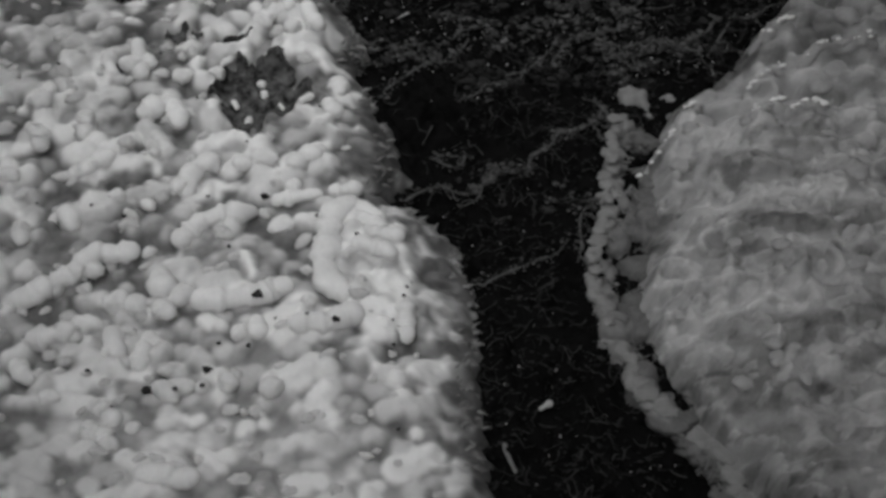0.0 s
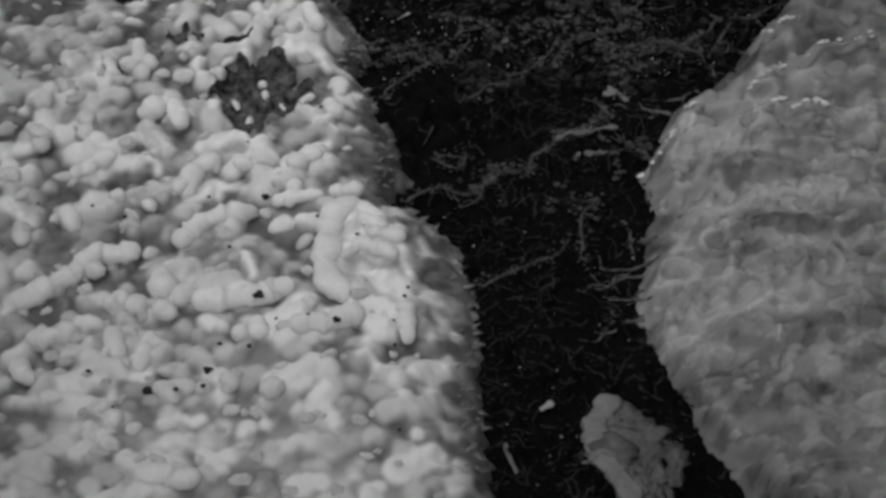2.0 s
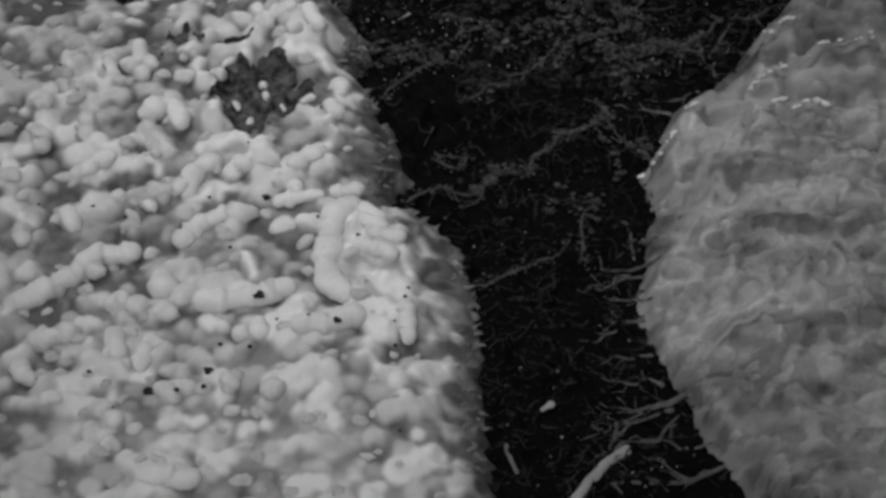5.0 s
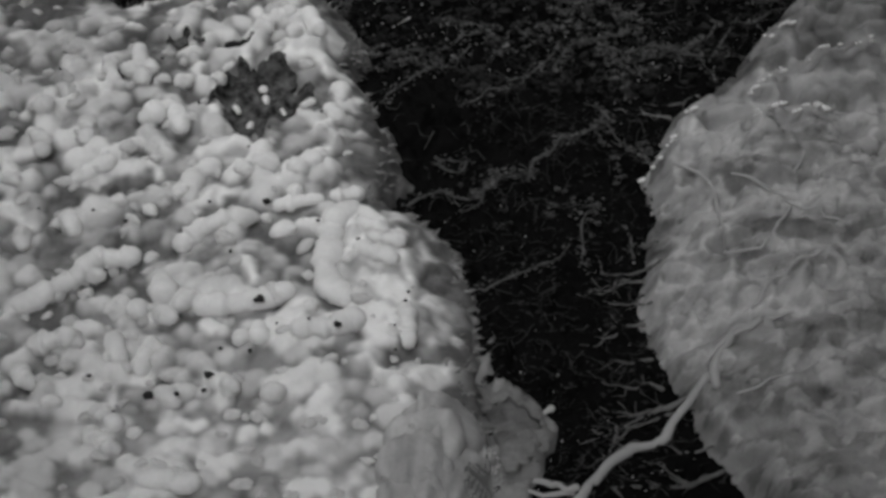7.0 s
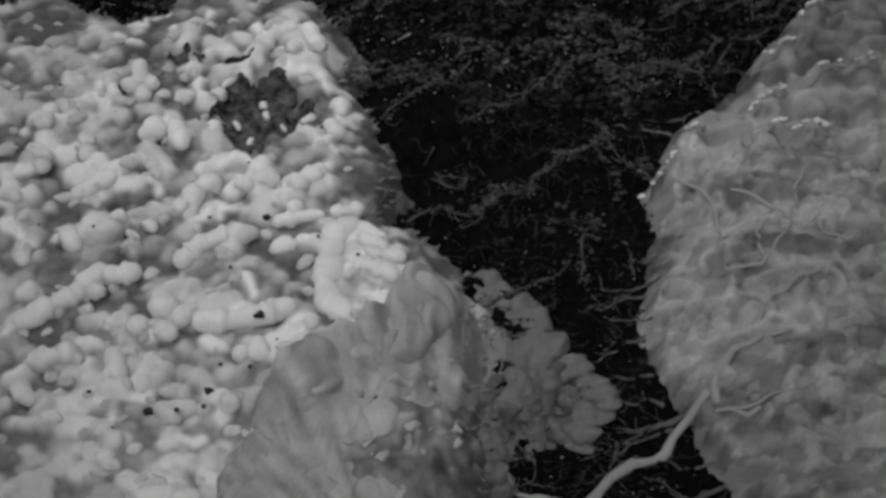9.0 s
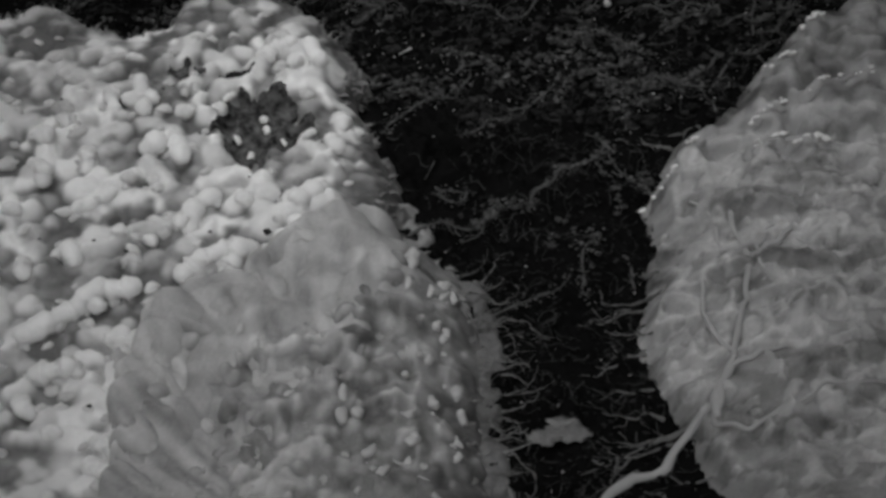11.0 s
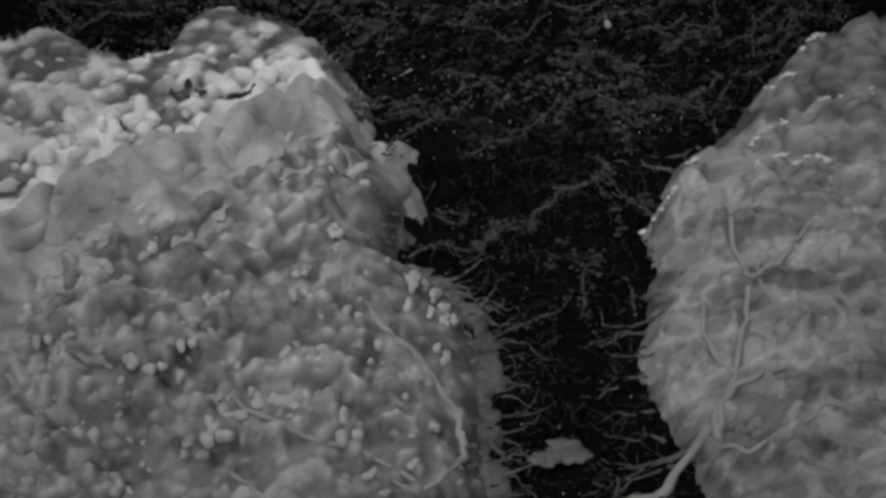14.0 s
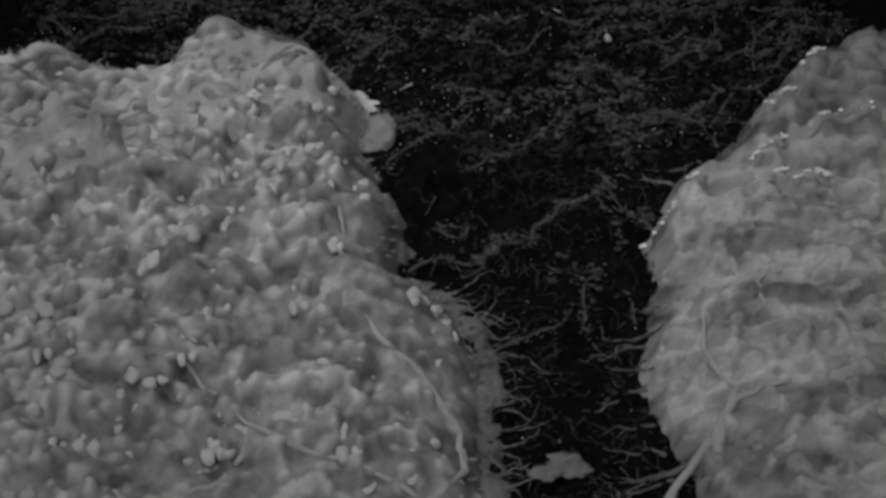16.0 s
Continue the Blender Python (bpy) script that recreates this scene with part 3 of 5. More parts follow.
for size, [(x, y)] in POCKETS:
    MASS.z -= 0.65 * np.exp(-((mx - x) ** 2 * 0.6 + (my - y) ** 2 * 1.8) / (0.5 * size) ** 2)
MASS.z = np.where(mdepth > 0, np.maximum(MASS.z, SOIL.at(mx, my) + 0.2 * smooth(0, 0.5, mdepth)), MASS.z)
# Vignetting painted into the far tone; raised strands lighter, gaps and edges darker.
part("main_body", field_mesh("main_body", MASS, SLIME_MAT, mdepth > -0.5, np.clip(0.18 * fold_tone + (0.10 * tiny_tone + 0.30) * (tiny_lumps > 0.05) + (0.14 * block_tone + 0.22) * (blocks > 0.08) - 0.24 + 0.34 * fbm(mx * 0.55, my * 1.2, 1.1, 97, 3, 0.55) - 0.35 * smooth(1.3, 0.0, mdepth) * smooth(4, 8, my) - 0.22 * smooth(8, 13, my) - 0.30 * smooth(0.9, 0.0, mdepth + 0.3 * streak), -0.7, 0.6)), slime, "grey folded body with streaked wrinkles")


def on_mass(x, y):
    return np.maximum(MASS.at(x, y), SOIL.at(x, y))


# rounded folds along the ledges, with white beads standing in for wet glints
CRESTS = [(0.22, line) for step, line in LEDGES]
for i, (r, pts) in enumerate(CRESTS):
    p = evened(pts, 9) + rng.normal(0, 0.05, (9, 2)) - (0, 0.16)
    p = chain(p, MASS.at, -0.12)
    part("crest", tube("crest", p, r * rng.uniform(0.8, 1.1, 9), SLIME_MAT, 12, 0.3, i + 3, 0.8, 5), slime)
beads = [mesh("bead", *blob_data(1, 1, 0.8, s, 0.1, 7, 10), GLINT_BEAD_MAT) for s in range(3)]
for n, (r, pts) in enumerate(CRESTS):
    line = evened(pts, 60)
    for i in range(11):
        p = line[int(rng.uniform(0.05, 0.98) * 60)]
        x, y = p[0] + rng.normal(0, 0.04), p[1] - 0.10 + rng.normal(0, 0.05)
        ob = part("bead", beads[i % 3], slime, at=(x, y, float(MASS.at(x, y - 0.06)) + 0.02 + 0.8 * r))
        k = rng.uniform(0.04, 0.10)
        ob.scale, ob.rotation_euler = (k * rng.uniform(1.0, 2.2), k, k), (0, 0, 0.4)
# small fingers of slime on the soil along the margin
FINGERS_A = [
    (0.09, [(7.53, 0.33), (6.84, 0.52), (6.59, 0.78)]), (0.07, [(7.57, -0.84), (6.48, -0.78), (5.53, -0.63)]), (0.06, [(6.48, -0.78), (6.05, -1.35), (5.55, -1.60)]),
    (0.06, [(6.96, -2.99), (6.16, -3.24), (5.40, -3.74)]), (0.08, [(7.73, 3.97), (7.36, 4.74), (6.66, 5.22)]), (0.06, [(7.38, -5.85), (6.42, -6.00), (5.56, -6.04)]),
    (0.07, [(8.19, -6.76), (7.33, -6.80), (6.36, -7.34), (5.20, -7.81)]), (0.05, [(7.33, -6.80), (6.56, -7.04), (5.81, -6.95)]), (0.07, [(9.25, -9.19), (8.10, -9.76), (6.78, -10.09), (5.47, -10.25)]),
]
FINGERS_B = [
    (0.05, [(8.10, -9.76), (7.56, -9.42), (7.03, -8.85)]), (0.05, [(7.17, -2.62), (6.61, -2.11), (5.92, -2.16)]), (0.05, [(7.06, -4.84), (6.27, -5.08), (5.70, -4.89)]),
    (0.06, [(8.50, 6.64), (7.68, 6.93), (7.04, 6.78)]), (0.05, [(9.50, 7.51), (8.75, 7.30), (8.03, 7.65)]), (0.05, [(8.93, -8.39), (7.98, -8.62), (7.35, -8.16), (6.69, -8.27)]),
    (0.05, [(7.32, -6.80), (6.51, -7.08), (5.28, -7.15), (5.16, -7.62)]), (0.06, [(7.66, -6.92), (6.87, -7.39), (5.82, -7.62), (4.96, -8.08)]), (0.06, [(7.72, -7.39), (7.11, -8.20), (6.07, -8.43), (5.11, -8.89)]),
]
FINGERS_C = [
    (0.07, [(8.92, -9.16), (8.14, -9.79), (6.55, -10.02), (5.83, -9.68)]), (0.04, [(5.82, -7.62), (5.50, -8.66), (6.03, -9.34)]), (0.05, [(6.90, -3.16), (6.01, -3.54), (4.91, -4.27)]), (0.05, [(7.00, -1.14), (6.00, -1.40), (5.11, -1.65)]),
]
FINGERS = FINGERS_A + FINGERS_B + FINGERS_C
fingers = []
for i, (r, pts) in enumerate(FINGERS):
    p = evened(pts, 7) + rng.normal(0, 0.05, (7, 2))
    p = chain(p, on_mass, 0.02)
    p[1:-1, 2] = (p[:-2, 2] + p[2:, 2] + 2 * p[1:-1, 2]) / 4
    bits = [tube_data(p, np.linspace(r * 1.2, r * 0.5, 7) * rng.uniform(0.7, 1.3, 7), 8, 0.6, i, 0.8, 3)]
    for q in p[2::2]:
        ang, twig = rng.uniform(2.0, 4.3), [q]
        for _ in range(rng.randint(1, 4)):
            ang += rng.normal(0, 0.6)
            nx, ny = twig[-1][0] + 0.24 * math.cos(ang), twig[-1][1] + 0.24 * math.sin(ang)
            twig.append(np.array((nx, ny, float(on_mass(nx, ny)) + 0.03)))
        bits.append(tube_data(twig, r * rng.uniform(0.25, 0.5), 6, 0.5, i, 0.8, 2))
    fingers.append((part("finger", mesh("finger", *joined(bits), FINGER_MAT), slime), 0.5 if pts[-1][1] > -4.6 else 1.5 if pts[-1][1] > -8.0 else 2.2))

# ---- threads, flakes and specks on the soil ----
def on_soil(x, y):
    return SOIL.at(x, y)


ROOTS_A = [
    (0.10, [(0.94, 2.74), (1.97, 3.55), (3.00, 4.11), (4.17, 5.36), (5.12, 5.79), (6.08, 6.35)]), (0.06, [(6.08, 6.35), (5.90, 7.07), (5.18, 7.42)]), (0.06, [(6.08, 6.27), (6.76, 5.22), (7.60, 4.74)]),
    (0.09, [(3.85, 8.97), (4.63, 10.07), (5.30, 10.77), (6.50, 11.28), (7.71, 11.59)]), (0.07, [(5.94, 10.68), (7.00, 10.43), (8.29, 10.31), (9.63, 9.56)]), (0.06, [(9.46, 10.16), (9.82, 9.12), (10.37, 7.94)]),
    (0.06, [(-1.37, 10.07), (0.13, 10.43), (1.21, 11.28)]), (0.06, [(-2.40, 7.30), (-1.53, 8.53), (-0.51, 9.42)]), (0.06, [(-1.30, 2.33), (-0.29, 3.09), (1.14, 2.87)]), (0.05, [(-0.29, 4.52), (0.02, 4.94), (0.64, 4.94), (0.85, 4.38), (0.33, 4.11), (-0.19, 4.38)]),
]
ROOTS_B = [
    (0.06, [(4.88, -0.84), (4.85, 0.99), (5.29, 2.06)]), (0.05, [(1.11, -1.60), (2.90, -0.84), (4.31, -0.06)]), (0.05, [(0.76, 7.07), (2.03, 8.23), (3.10, 8.53)]), (0.06, [(2.46, 8.53), (3.76, 9.56), (4.32, 10.31)]),
    (0.05, [(1.77, 3.97), (1.55, 2.60), (0.73, 2.46)]), (0.07, [(6.14, 15.62), (7.50, 16.20), (8.80, 15.46)]), (0.06, [(11.94, 13.08), (12.30, 14.82), (13.71, 15.78)]), (0.06, [(-4.98, 15.46), (-3.62, 14.66), (-1.86, 14.98)]),
    (0.06, [(5.96, 8.53), (6.40, 8.97), (6.92, 8.67), (6.68, 7.94)]), (0.06, [(-16.12, 15.78), (-14.45, 14.66), (-11.79, 14.50)]), (0.05, [(-15.02, 15.94), (-13.40, 15.30), (-11.43, 15.62)]),
]
ROOTS = ROOTS_A + ROOTS_B
def ragged(pts, r, seed, lift=0.10, hairs=1.0):
    """A frayed thread with side hairs and clinging crumbs."""
    way = np.random.RandomState(seed)
    run = float(np.hypot(*np.diff(np.array(pts), axis=0).T).sum())
    p = evened(pts, max(4, int(run / 0.28)))
    p = p + way.normal(0, 0.12, p.shape)
    p = np.column_stack([p, on_soil(p[:, 0], p[:, 1]) + lift + way.uniform(-0.05, 0.12, len(p))])
    p[1:-1] = (p[:-2] + p[2:] + 2 * p[1:-1]) / 4
    out = [tube_data(p, r * way.uniform(0.35, 1.05, len(p)), 7, 0.6, seed, 0.8, 2)]
    for q in p[way.uniform(size=len(p)) < 0.45 * hairs]:
        ang, pts2 = way.uniform(0, 6.28), [q]
        for _ in range(way.randint(2, 4)):
            ang += way.normal(0, 0.6)
            nx, ny = pts2[-1][0] + 0.2 * math.cos(ang), pts2[-1][1] + 0.2 * math.sin(ang)
            pts2.append(np.array((nx, ny, max(float(SOIL.at(nx, ny)) + 0.03, pts2[-1][2] - 0.08))))
        out.append(tube_data(pts2, r * way.uniform(0.15, 0.36), 5, 0.5, seed, 1.0, 2))
    for q in np.repeat(p, 9, axis=0)[way.uniform(size=9 * len(p)) < 0.6 * hairs]:
        k = r * way.uniform(0.3, 1.0)
        v, f = blob_data(k * 1.3, k * 0.9, k * 0.8, way.randint(99), 0.95, 6, 8, 2.6)
        out.append((v + q + way.normal(0, 0.15, 3) * (1, 1, 0.5), f))
    return joined(out)


for i in range(40):
    x, y, ang = rng.uniform(-16, 14), rng.uniform(9.5, 18.5) if i % 2 else rng.uniform(13, 18), rng.normal(0.25, 0.4)
    n = rng.randint(3, 6)
    ROOTS.append((rng.uniform(0.04, 0.09), [(x + k * 0.8 * math.cos(ang + 0.3 * math.sin(k * 2 + i)), y + k * 0.8 * math.sin(ang + 0.3 * math.sin(k * 2 + i))) for k in range(n)]))
for i, (r, pts) in enumerate(ROOTS):
    tagged(new("root_thread", mesh("root_thread", *ragged(pts, r, i), THREAD_MAT)), "thin grey root thread lying on black soil", "root thread", "root threads on the soil")
for name, r, pts, mat, label, cat in (
        ("straw_splinter", 0.05, [(-1.99, 11.77), (-1.35, 12.35)], PALE_MAT, "short pale straw splinter on black soil", "splinter"),
        ("twig", 0.06, [(9.97, 9.32), (10.79, 10.97), (11.38, 12.17)], THREAD_MAT, "thin grey straight twig lying on black soil", "twig"),
        ("pale_flake", 0.14, [(3.30, -6.97), (3.57, -6.78)], PALE_MAT, "small bright pale flake on black soil", "flake"),
        ("pale_flake", 0.10, [(2.04, -8.57), (2.16, -9.03), (2.38, -9.55)], THIN_MAT, "narrow grey flake on black soil", "flake"),
        ("pale_flake", 0.14, [(6.24, 14.87), (6.34, 14.30)], PALE_MAT, "small pale flake on black soil", "flake"),
        ("straw_splinter", 0.045, [(4.14, 15.90), (4.47, 15.68)], PALE_MAT, "short pale straw splinter on black soil", "splinter"),
        ("pale_flake", 0.10, [(2.26, 10.58), (2.39, 10.70)], THIN_MAT, "small grey crumb on black soil", "flake"),
        ("straw_splinter", 0.03, [(-0.75, 5.33), (-0.40, 5.89)], THREAD_MAT, "short grey straw splinter on black soil", "splinter")):
    tagged(new(name, tube(name, chain(pts, on_soil, 0.10), r, mat, 7, 0.4, len(pts), 0.8)), label, cat)

# fine fibres and bright grains that nobody could count
pieces = []
for i in range(2400):
    x, y = rng.uniform(-17, 16), rng.uniform(-12, 19) if i % 3 else rng.uniform(9, 19)
    if x < 0.5 and i % 2 and y < 10:
        x = rng.uniform(0.5, 8)
    n, ang = rng.randint(3, 7), rng.normal(0.2, 0.7) + (math.pi if rng.uniform() < 0.5 else 0)
    if rng.uniform() < 0.25:
        ang += 1.4
    pts = []
    for k in range(n):
        pts.append((x, y, float(SOIL.at(x, y)) + rng.uniform(-0.02, 0.14)))
        ang += rng.normal(0, 0.55)
        x, y = x + 0.20 * math.cos(ang), y + 0.20 * math.sin(ang)
    pieces.append(tube_data(pts, rng.uniform(0.012, 0.030), 4, 0.6, i, 1.0, 2))
tagged(new("soil_fibres", mesh("soil_fibres", *joined(pieces), FIBRE_MAT)), "fine dark fibres tangled over the soil", "fibres", kind="stuff")
pieces = []
for i in range(2600):
    x, y = rng.uniform(-16, 15), rng.uniform(1, 19) if i % 3 == 0 else rng.uniform(9, 19)
    if float(fbm(np.array(x * 0.55), np.array(y * 1.2), 1.3, 43, 2)) < 0.30 - 0.35 * min(1.0, max(0.0, (y - 10.5) / 4)) or (y < 9 and not 1 < x < 8):
        continue
    ang, pts = rng.uniform(0, 6.28), []
    for k in range(rng.randint(2, 5)):
        pts.append((x, y, float(SOIL.at(x, y)) + rng.uniform(0.02, 0.14)))
        ang += rng.normal(0, 0.6)
        x, y = x + 0.15 * math.cos(ang), y + 0.10 * math.sin(ang)
    if i % 3 == 0:
        pieces.append(tube_data(pts, rng.uniform(0.012, 0.034), 4, 0.7, i, 1.0, 2))
    for q in pts:
        for _ in range(2):
            k = rng.uniform(0.03, 0.08)
            v, f = blob_data(k * 1.4, k, k * 0.8, rng.randint(99), 0.95, 5, 7, 2.5)
            pieces.append((v + np.array(q) + rng.normal(0, 0.10, 3) * (1, 1, 0.3), f))
tagged(new("frayed_crumbs", mesh("frayed_crumbs", *joined(pieces), THREAD_MAT)), "frayed grey crumbs and fibres clotted on the soil", "crumbs", kind="stuff")
pieces = []
for i in range(5200):
    x, y = rng.uniform(-17, 16), rng.uniform(-12, 19) if i % 2 else rng.uniform(8, 19)
    if x < 0.5 and y < 9:
        x = rng.uniform(0.5, 8)
    r = rng.uniform(0.03, 0.08) if i % 4 else rng.uniform(0.08, 0.20)
    v, f = blob_data(r * rng.uniform(0.8, 1.6), r * rng.uniform(0.6, 1), r * 0.7, i, 0.95, 5, 7, 2.6)
    pieces.append((v + (x, y, float(SOIL.at(x, y)) + 0.3 * r), f))
tagged(new("soil_crumbs", mesh("soil_crumbs", *joined(pieces), CRUMB_MAT)), "black crumbs of damp soil", "soil crumbs", kind="stuff")
pieces = []
for i in range(850):
    x, y, r = rng.uniform(-17, 16), rng.uniform(-12, 19) if i % 3 == 0 else rng.uniform(8.5, 19), rng.uniform(0.02, 0.045)
    v, f = blob_data(r, r, r, i, 0.3, 5, 7)
    pieces.append((v + (x, y, float(SOIL.at(x, y)) + 0.6 * r), f))
tagged(new("soil_grains", mesh("soil_grains", *joined(pieces), PALE_MAT)), "tiny pale mineral grains on black soil", "grains", kind="stuff")

# ---- the creeping front on the crust: its outlines from time to time ----
FRONT_A = [(0.28, -14.18), (0.64, -13.97), (1.17, -13.76), (1.71, -13.66), (2.24, -13.76), (2.77, -13.97)]
FRONT_B = [(-1.12, -11.84), (-0.90, -9.63), (0.30, -8.90), (1.60, -8.38), (2.23, -9.29), (1.94, -10.52)]
FRONT_C = [(-2.43, -11.47), (-2.26, -9.02), (-1.20, -7.41), (0.30, -6.71), (1.62, -6.59), (2.73, -7.53), (2.84, -9.25), (2.13, -9.81)]
FRONT_D = [(-6.43, -11.23), (-5.95, -9.90), (-5.42, -8.54), (-5.46, -7.62), (-4.80, -6.21), (-3.51, -5.06), (-2.36, -5.38), (-1.23, -3.55), (-0.37, -2.05), (1.29, -2.10), (2.82, -3.42), (2.78, -5.25), (1.82, -5.73)]
FRONT_E = [(-7.53, -11.07), (-7.46, -9.18), (-6.66, -8.61), (-6.49, -6.28), (-5.42, -4.84), (-3.93, -3.75), (-2.76, -4.16), (-2.03, -2.13), (-0.87, -0.52), (0.91, -0.78), (2.66, -1.62), (3.50, -3.25), (2.21, -5.33)]
FRONT_F = [(-11.87, -11.93), (-11.93, -8.37), (-11.76, -5.08), (-11.52, -2.37), (-10.23, -1.54), (-8.13, -0.64), (-6.65, 1.18), (-4.90, 2.30), (-3.53, 3.72), (-1.70, 3.53), (0.32, 2.84), (1.31, 1.24)]
FRONT_G = [(-15.42, -7.10), (-14.95, -3.74), (-14.24, -0.51), (-13.04, 1.37), (-11.66, 1.58), (-9.72, 2.39), (-8.82, 4.02), (-7.24, 4.99), (-5.45, 6.26), (-4.03, 7.12), (-2.77, 6.32), (-1.21, 5.61), (-0.89, 3.80)]
FRONT_H = [(-17.79, -0.41), (-16.37, 0.89), (-14.84, 1.42), (-13.75, 2.49), (-12.05, 3.85), (-10.72, 4.96), (-9.33, 5.66), (-7.97, 7.09), (-6.36, 8.10), (-4.69, 8.40), (-3.03, 8.84), (-1.96, 7.67), (-1.32, 5.95)]
FRONT_I = [(-19.24, 4.49), (-16.90, 5.33), (-14.99, 6.69), (-12.61, 7.84), (-10.57, 8.57), (-9.29, 8.19), (-8.71, 9.01), (-7.09, 10.36), (-5.59, 10.06), (-3.49, 10.51), (-2.31, 10.12), (-1.93, 8.78), (-1.43, 7.18)]
FRONT_J = [(-19.86, 8.80), (-17.43, 9.54), (-15.41, 10.44), (-13.86, 9.84), (-11.87, 11.41), (-10.48, 12.95), (-9.02, 13.89), (-6.87, 14.65), (-5.31, 13.67), (-3.95, 11.81), (-2.85, 10.44), (-2.20, 9.39), (-1.65, 8.07)]
FRONTS = [(0.0, FRONT_A), (5.3, FRONT_A), (6.3, FRONT_B), (7.0, FRONT_C), (8.5, FRONT_D), (9.0, FRONT_E), (11.3, FRONT_F), (12.5, FRONT_G), (13.5, FRONT_H), (14.5, FRONT_I), (16.0, FRONT_J)]
LOBES = 62


EVEN = [(t, evened(line, LOBES)) for t, line in FRONTS]


def front(t):
    for (a, p), (b, q) in zip(EVEN, EVEN[1:]):
        if t <= b:
            k = (t - a) / (b - a)
            return p * (1 - k) + q * k
    return EVEN[-1][1]


def passed(x, y):
    """The time at which the front has passed over each place."""
    out = np.full(np.shape(x), 99.0)
    for t in np.arange(5.4, 16.01, 0.1):
        p = front(t)
        poly = list(map(tuple, p)) + [(1.8, p[-1, 1]), (1.8, -19), (p[0, 0], -19)]
        out = np.where((out > 90) & (inside(poly, x, y) > 0), t, out)
    return out


COVER = Field(-21, 4.6, -17, 17, 0.3)
COVER.z = passed(COVER.x, COVER.y)
COVER.z = np.minimum(COVER.z, 17.0)
SLOPE = COVER.like(COVER.blurred(12))


def creep(x, y):
    """The way in which the front passes over a place, and its pace in millimetres a second."""
    gx, gy = float(SLOPE.at(x + 0.6, y) - SLOPE.at(x - 0.6, y)) / 1.2, float(SLOPE.at(x, y + 0.6) - SLOPE.at(x, y - 0.6)) / 1.2
    k = math.hypot(gx, gy) + 1e-6
    return gx / k, gy / k, min(6.0, max(1.2, 1 / k))


def covered_at(x, y):
    return COVER.at(x, y)




# the sheet that the front leaves behind: the crust's relief under a skin of slime
grainy, grain_tone = CRUST.worms(rng, 3300, 0.27, 0.32, 3, 0.3, 0.8, 0.75)
grainy = grainy * np.clip(0.78 + 0.55 * fbm(cx, cy, 2.6, 115, 2), 0.25, 1.3) * (1 - 0.55 * plate) * (1 - 0.45 * rim)
turn_about, reach_out = np.arctan2(cy + 16.0, cx + 1.5), np.hypot(cy + 16.0, cx + 1.5)
swell_z = np.maximum(TOPS.blurred(40), SOIL.at(cx, cy) + 0.02) + 0.68 * (0.2 + 0.8 * smooth(-0.3, 1.8, depth)) + 0.17 * fbm(turn_about * 22.0, reach_out * 0.34, 1.0, 101, 3) * smooth(5.0, 12.0, reach_out) + 0.15 * fbm(cx, cy, 1.3, 105, 3)
STREAK = CRUST.like(0.30 * fbm(turn_about * 26.0, reach_out * 0.40, 1.0, 109, 3) - 0.05)
SWELL = CRUST.like(np.maximum(swell_z, TOPS.blurred(6) + 0.12))
sheet_z = SWELL.z - 0.10 + 0.85 * grainy * (0.35 + 0.65 * smooth(0.0, 1.6, depth)) + 0.95 * (TOPS.blurred(3) - TOPS.blurred(40)) + 0.10 * fbm(cx, cy, 1.4, 91, 3)
SHEET = CRUST.like(np.maximum(sheet_z, SOIL.at(cx, cy) + 0.05))
# Shade in the tone: grain tops and crests lighter, gaps and hollows darker.
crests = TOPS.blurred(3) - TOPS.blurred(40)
GRAIN_SHADE_TONE = CRUST.like(CRUST.like(-0.46 + 0.66 * smooth(0.03, 0.26, grainy) + 0.22 * grain_tone * (grainy > 0.05) + 0.85 * np.clip(crests, -0.45, 0.5) + 0.14 * fbm(cx, cy, 2.8, 119, 2) + 0.16 * plate - 0.30 * smooth(1.4, 0.0, depth + 0.5 * fbm(cx, cy, 0.7, 103, 2))).blurred(1))


def on_top(x, y):
    return np.where(inside(CRUST_OUTLINE, x, y) > -0.2, SHEET.at(x, y), SOIL.at(x, y) + 0.1)


folds, fold_places = [], []
PITCH = 1.30
for j, y in enumerate(np.arange(-12.5, 15.5, PITCH * 0.866)):
    for x in np.arange(-17.3, 2.6, PITCH) + (j % 2) * PITCH / 2:
        fold_places.append((x + rng.normal(0, 0.10), y + rng.normal(0, 0.10)))
fold_places = np.array(fold_places)
fold_places = fold_places[inside(CRUST_OUTLINE, fold_places[:, 0], fold_places[:, 1]) > 0.3]
fold_times = covered_at(fold_places[:, 0], fold_places[:, 1])
fold_places, fold_times = fold_places[fold_times < 16.2], fold_times[fold_times < 16.2]
g = np.linspace(-1.25, 1.25, 26)
gx, gy = np.meshgrid(g, g, indexing="ij")
for i, (x, y) in enumerate(fold_places):
    r = np.hypot(gx, gy) + 0.12 * fbm(gx + x, gy + y, 0.6, 95, 2)
    w = smooth(1.21, 0.82, r)
    z0 = float(SHEET.at(x, y))
    z = SHEET.at(x + gx, y + gy) - 0.55 * (1 - w)
    data = mesh("fold", np.stack([gx, gy, z - z0], -1), grid_faces(26, 26, r < 1.23), SHEET_MAT, np.clip(GRAIN_SHADE_TONE.at(x + gx, y + gy) + 0.26 * fbm(x + gx, y + gy, 1.1, 99, 3), -0.65, 0.75))
    folds.append((part("fold", data, slime), (x, y, z0), fold_times[i]))

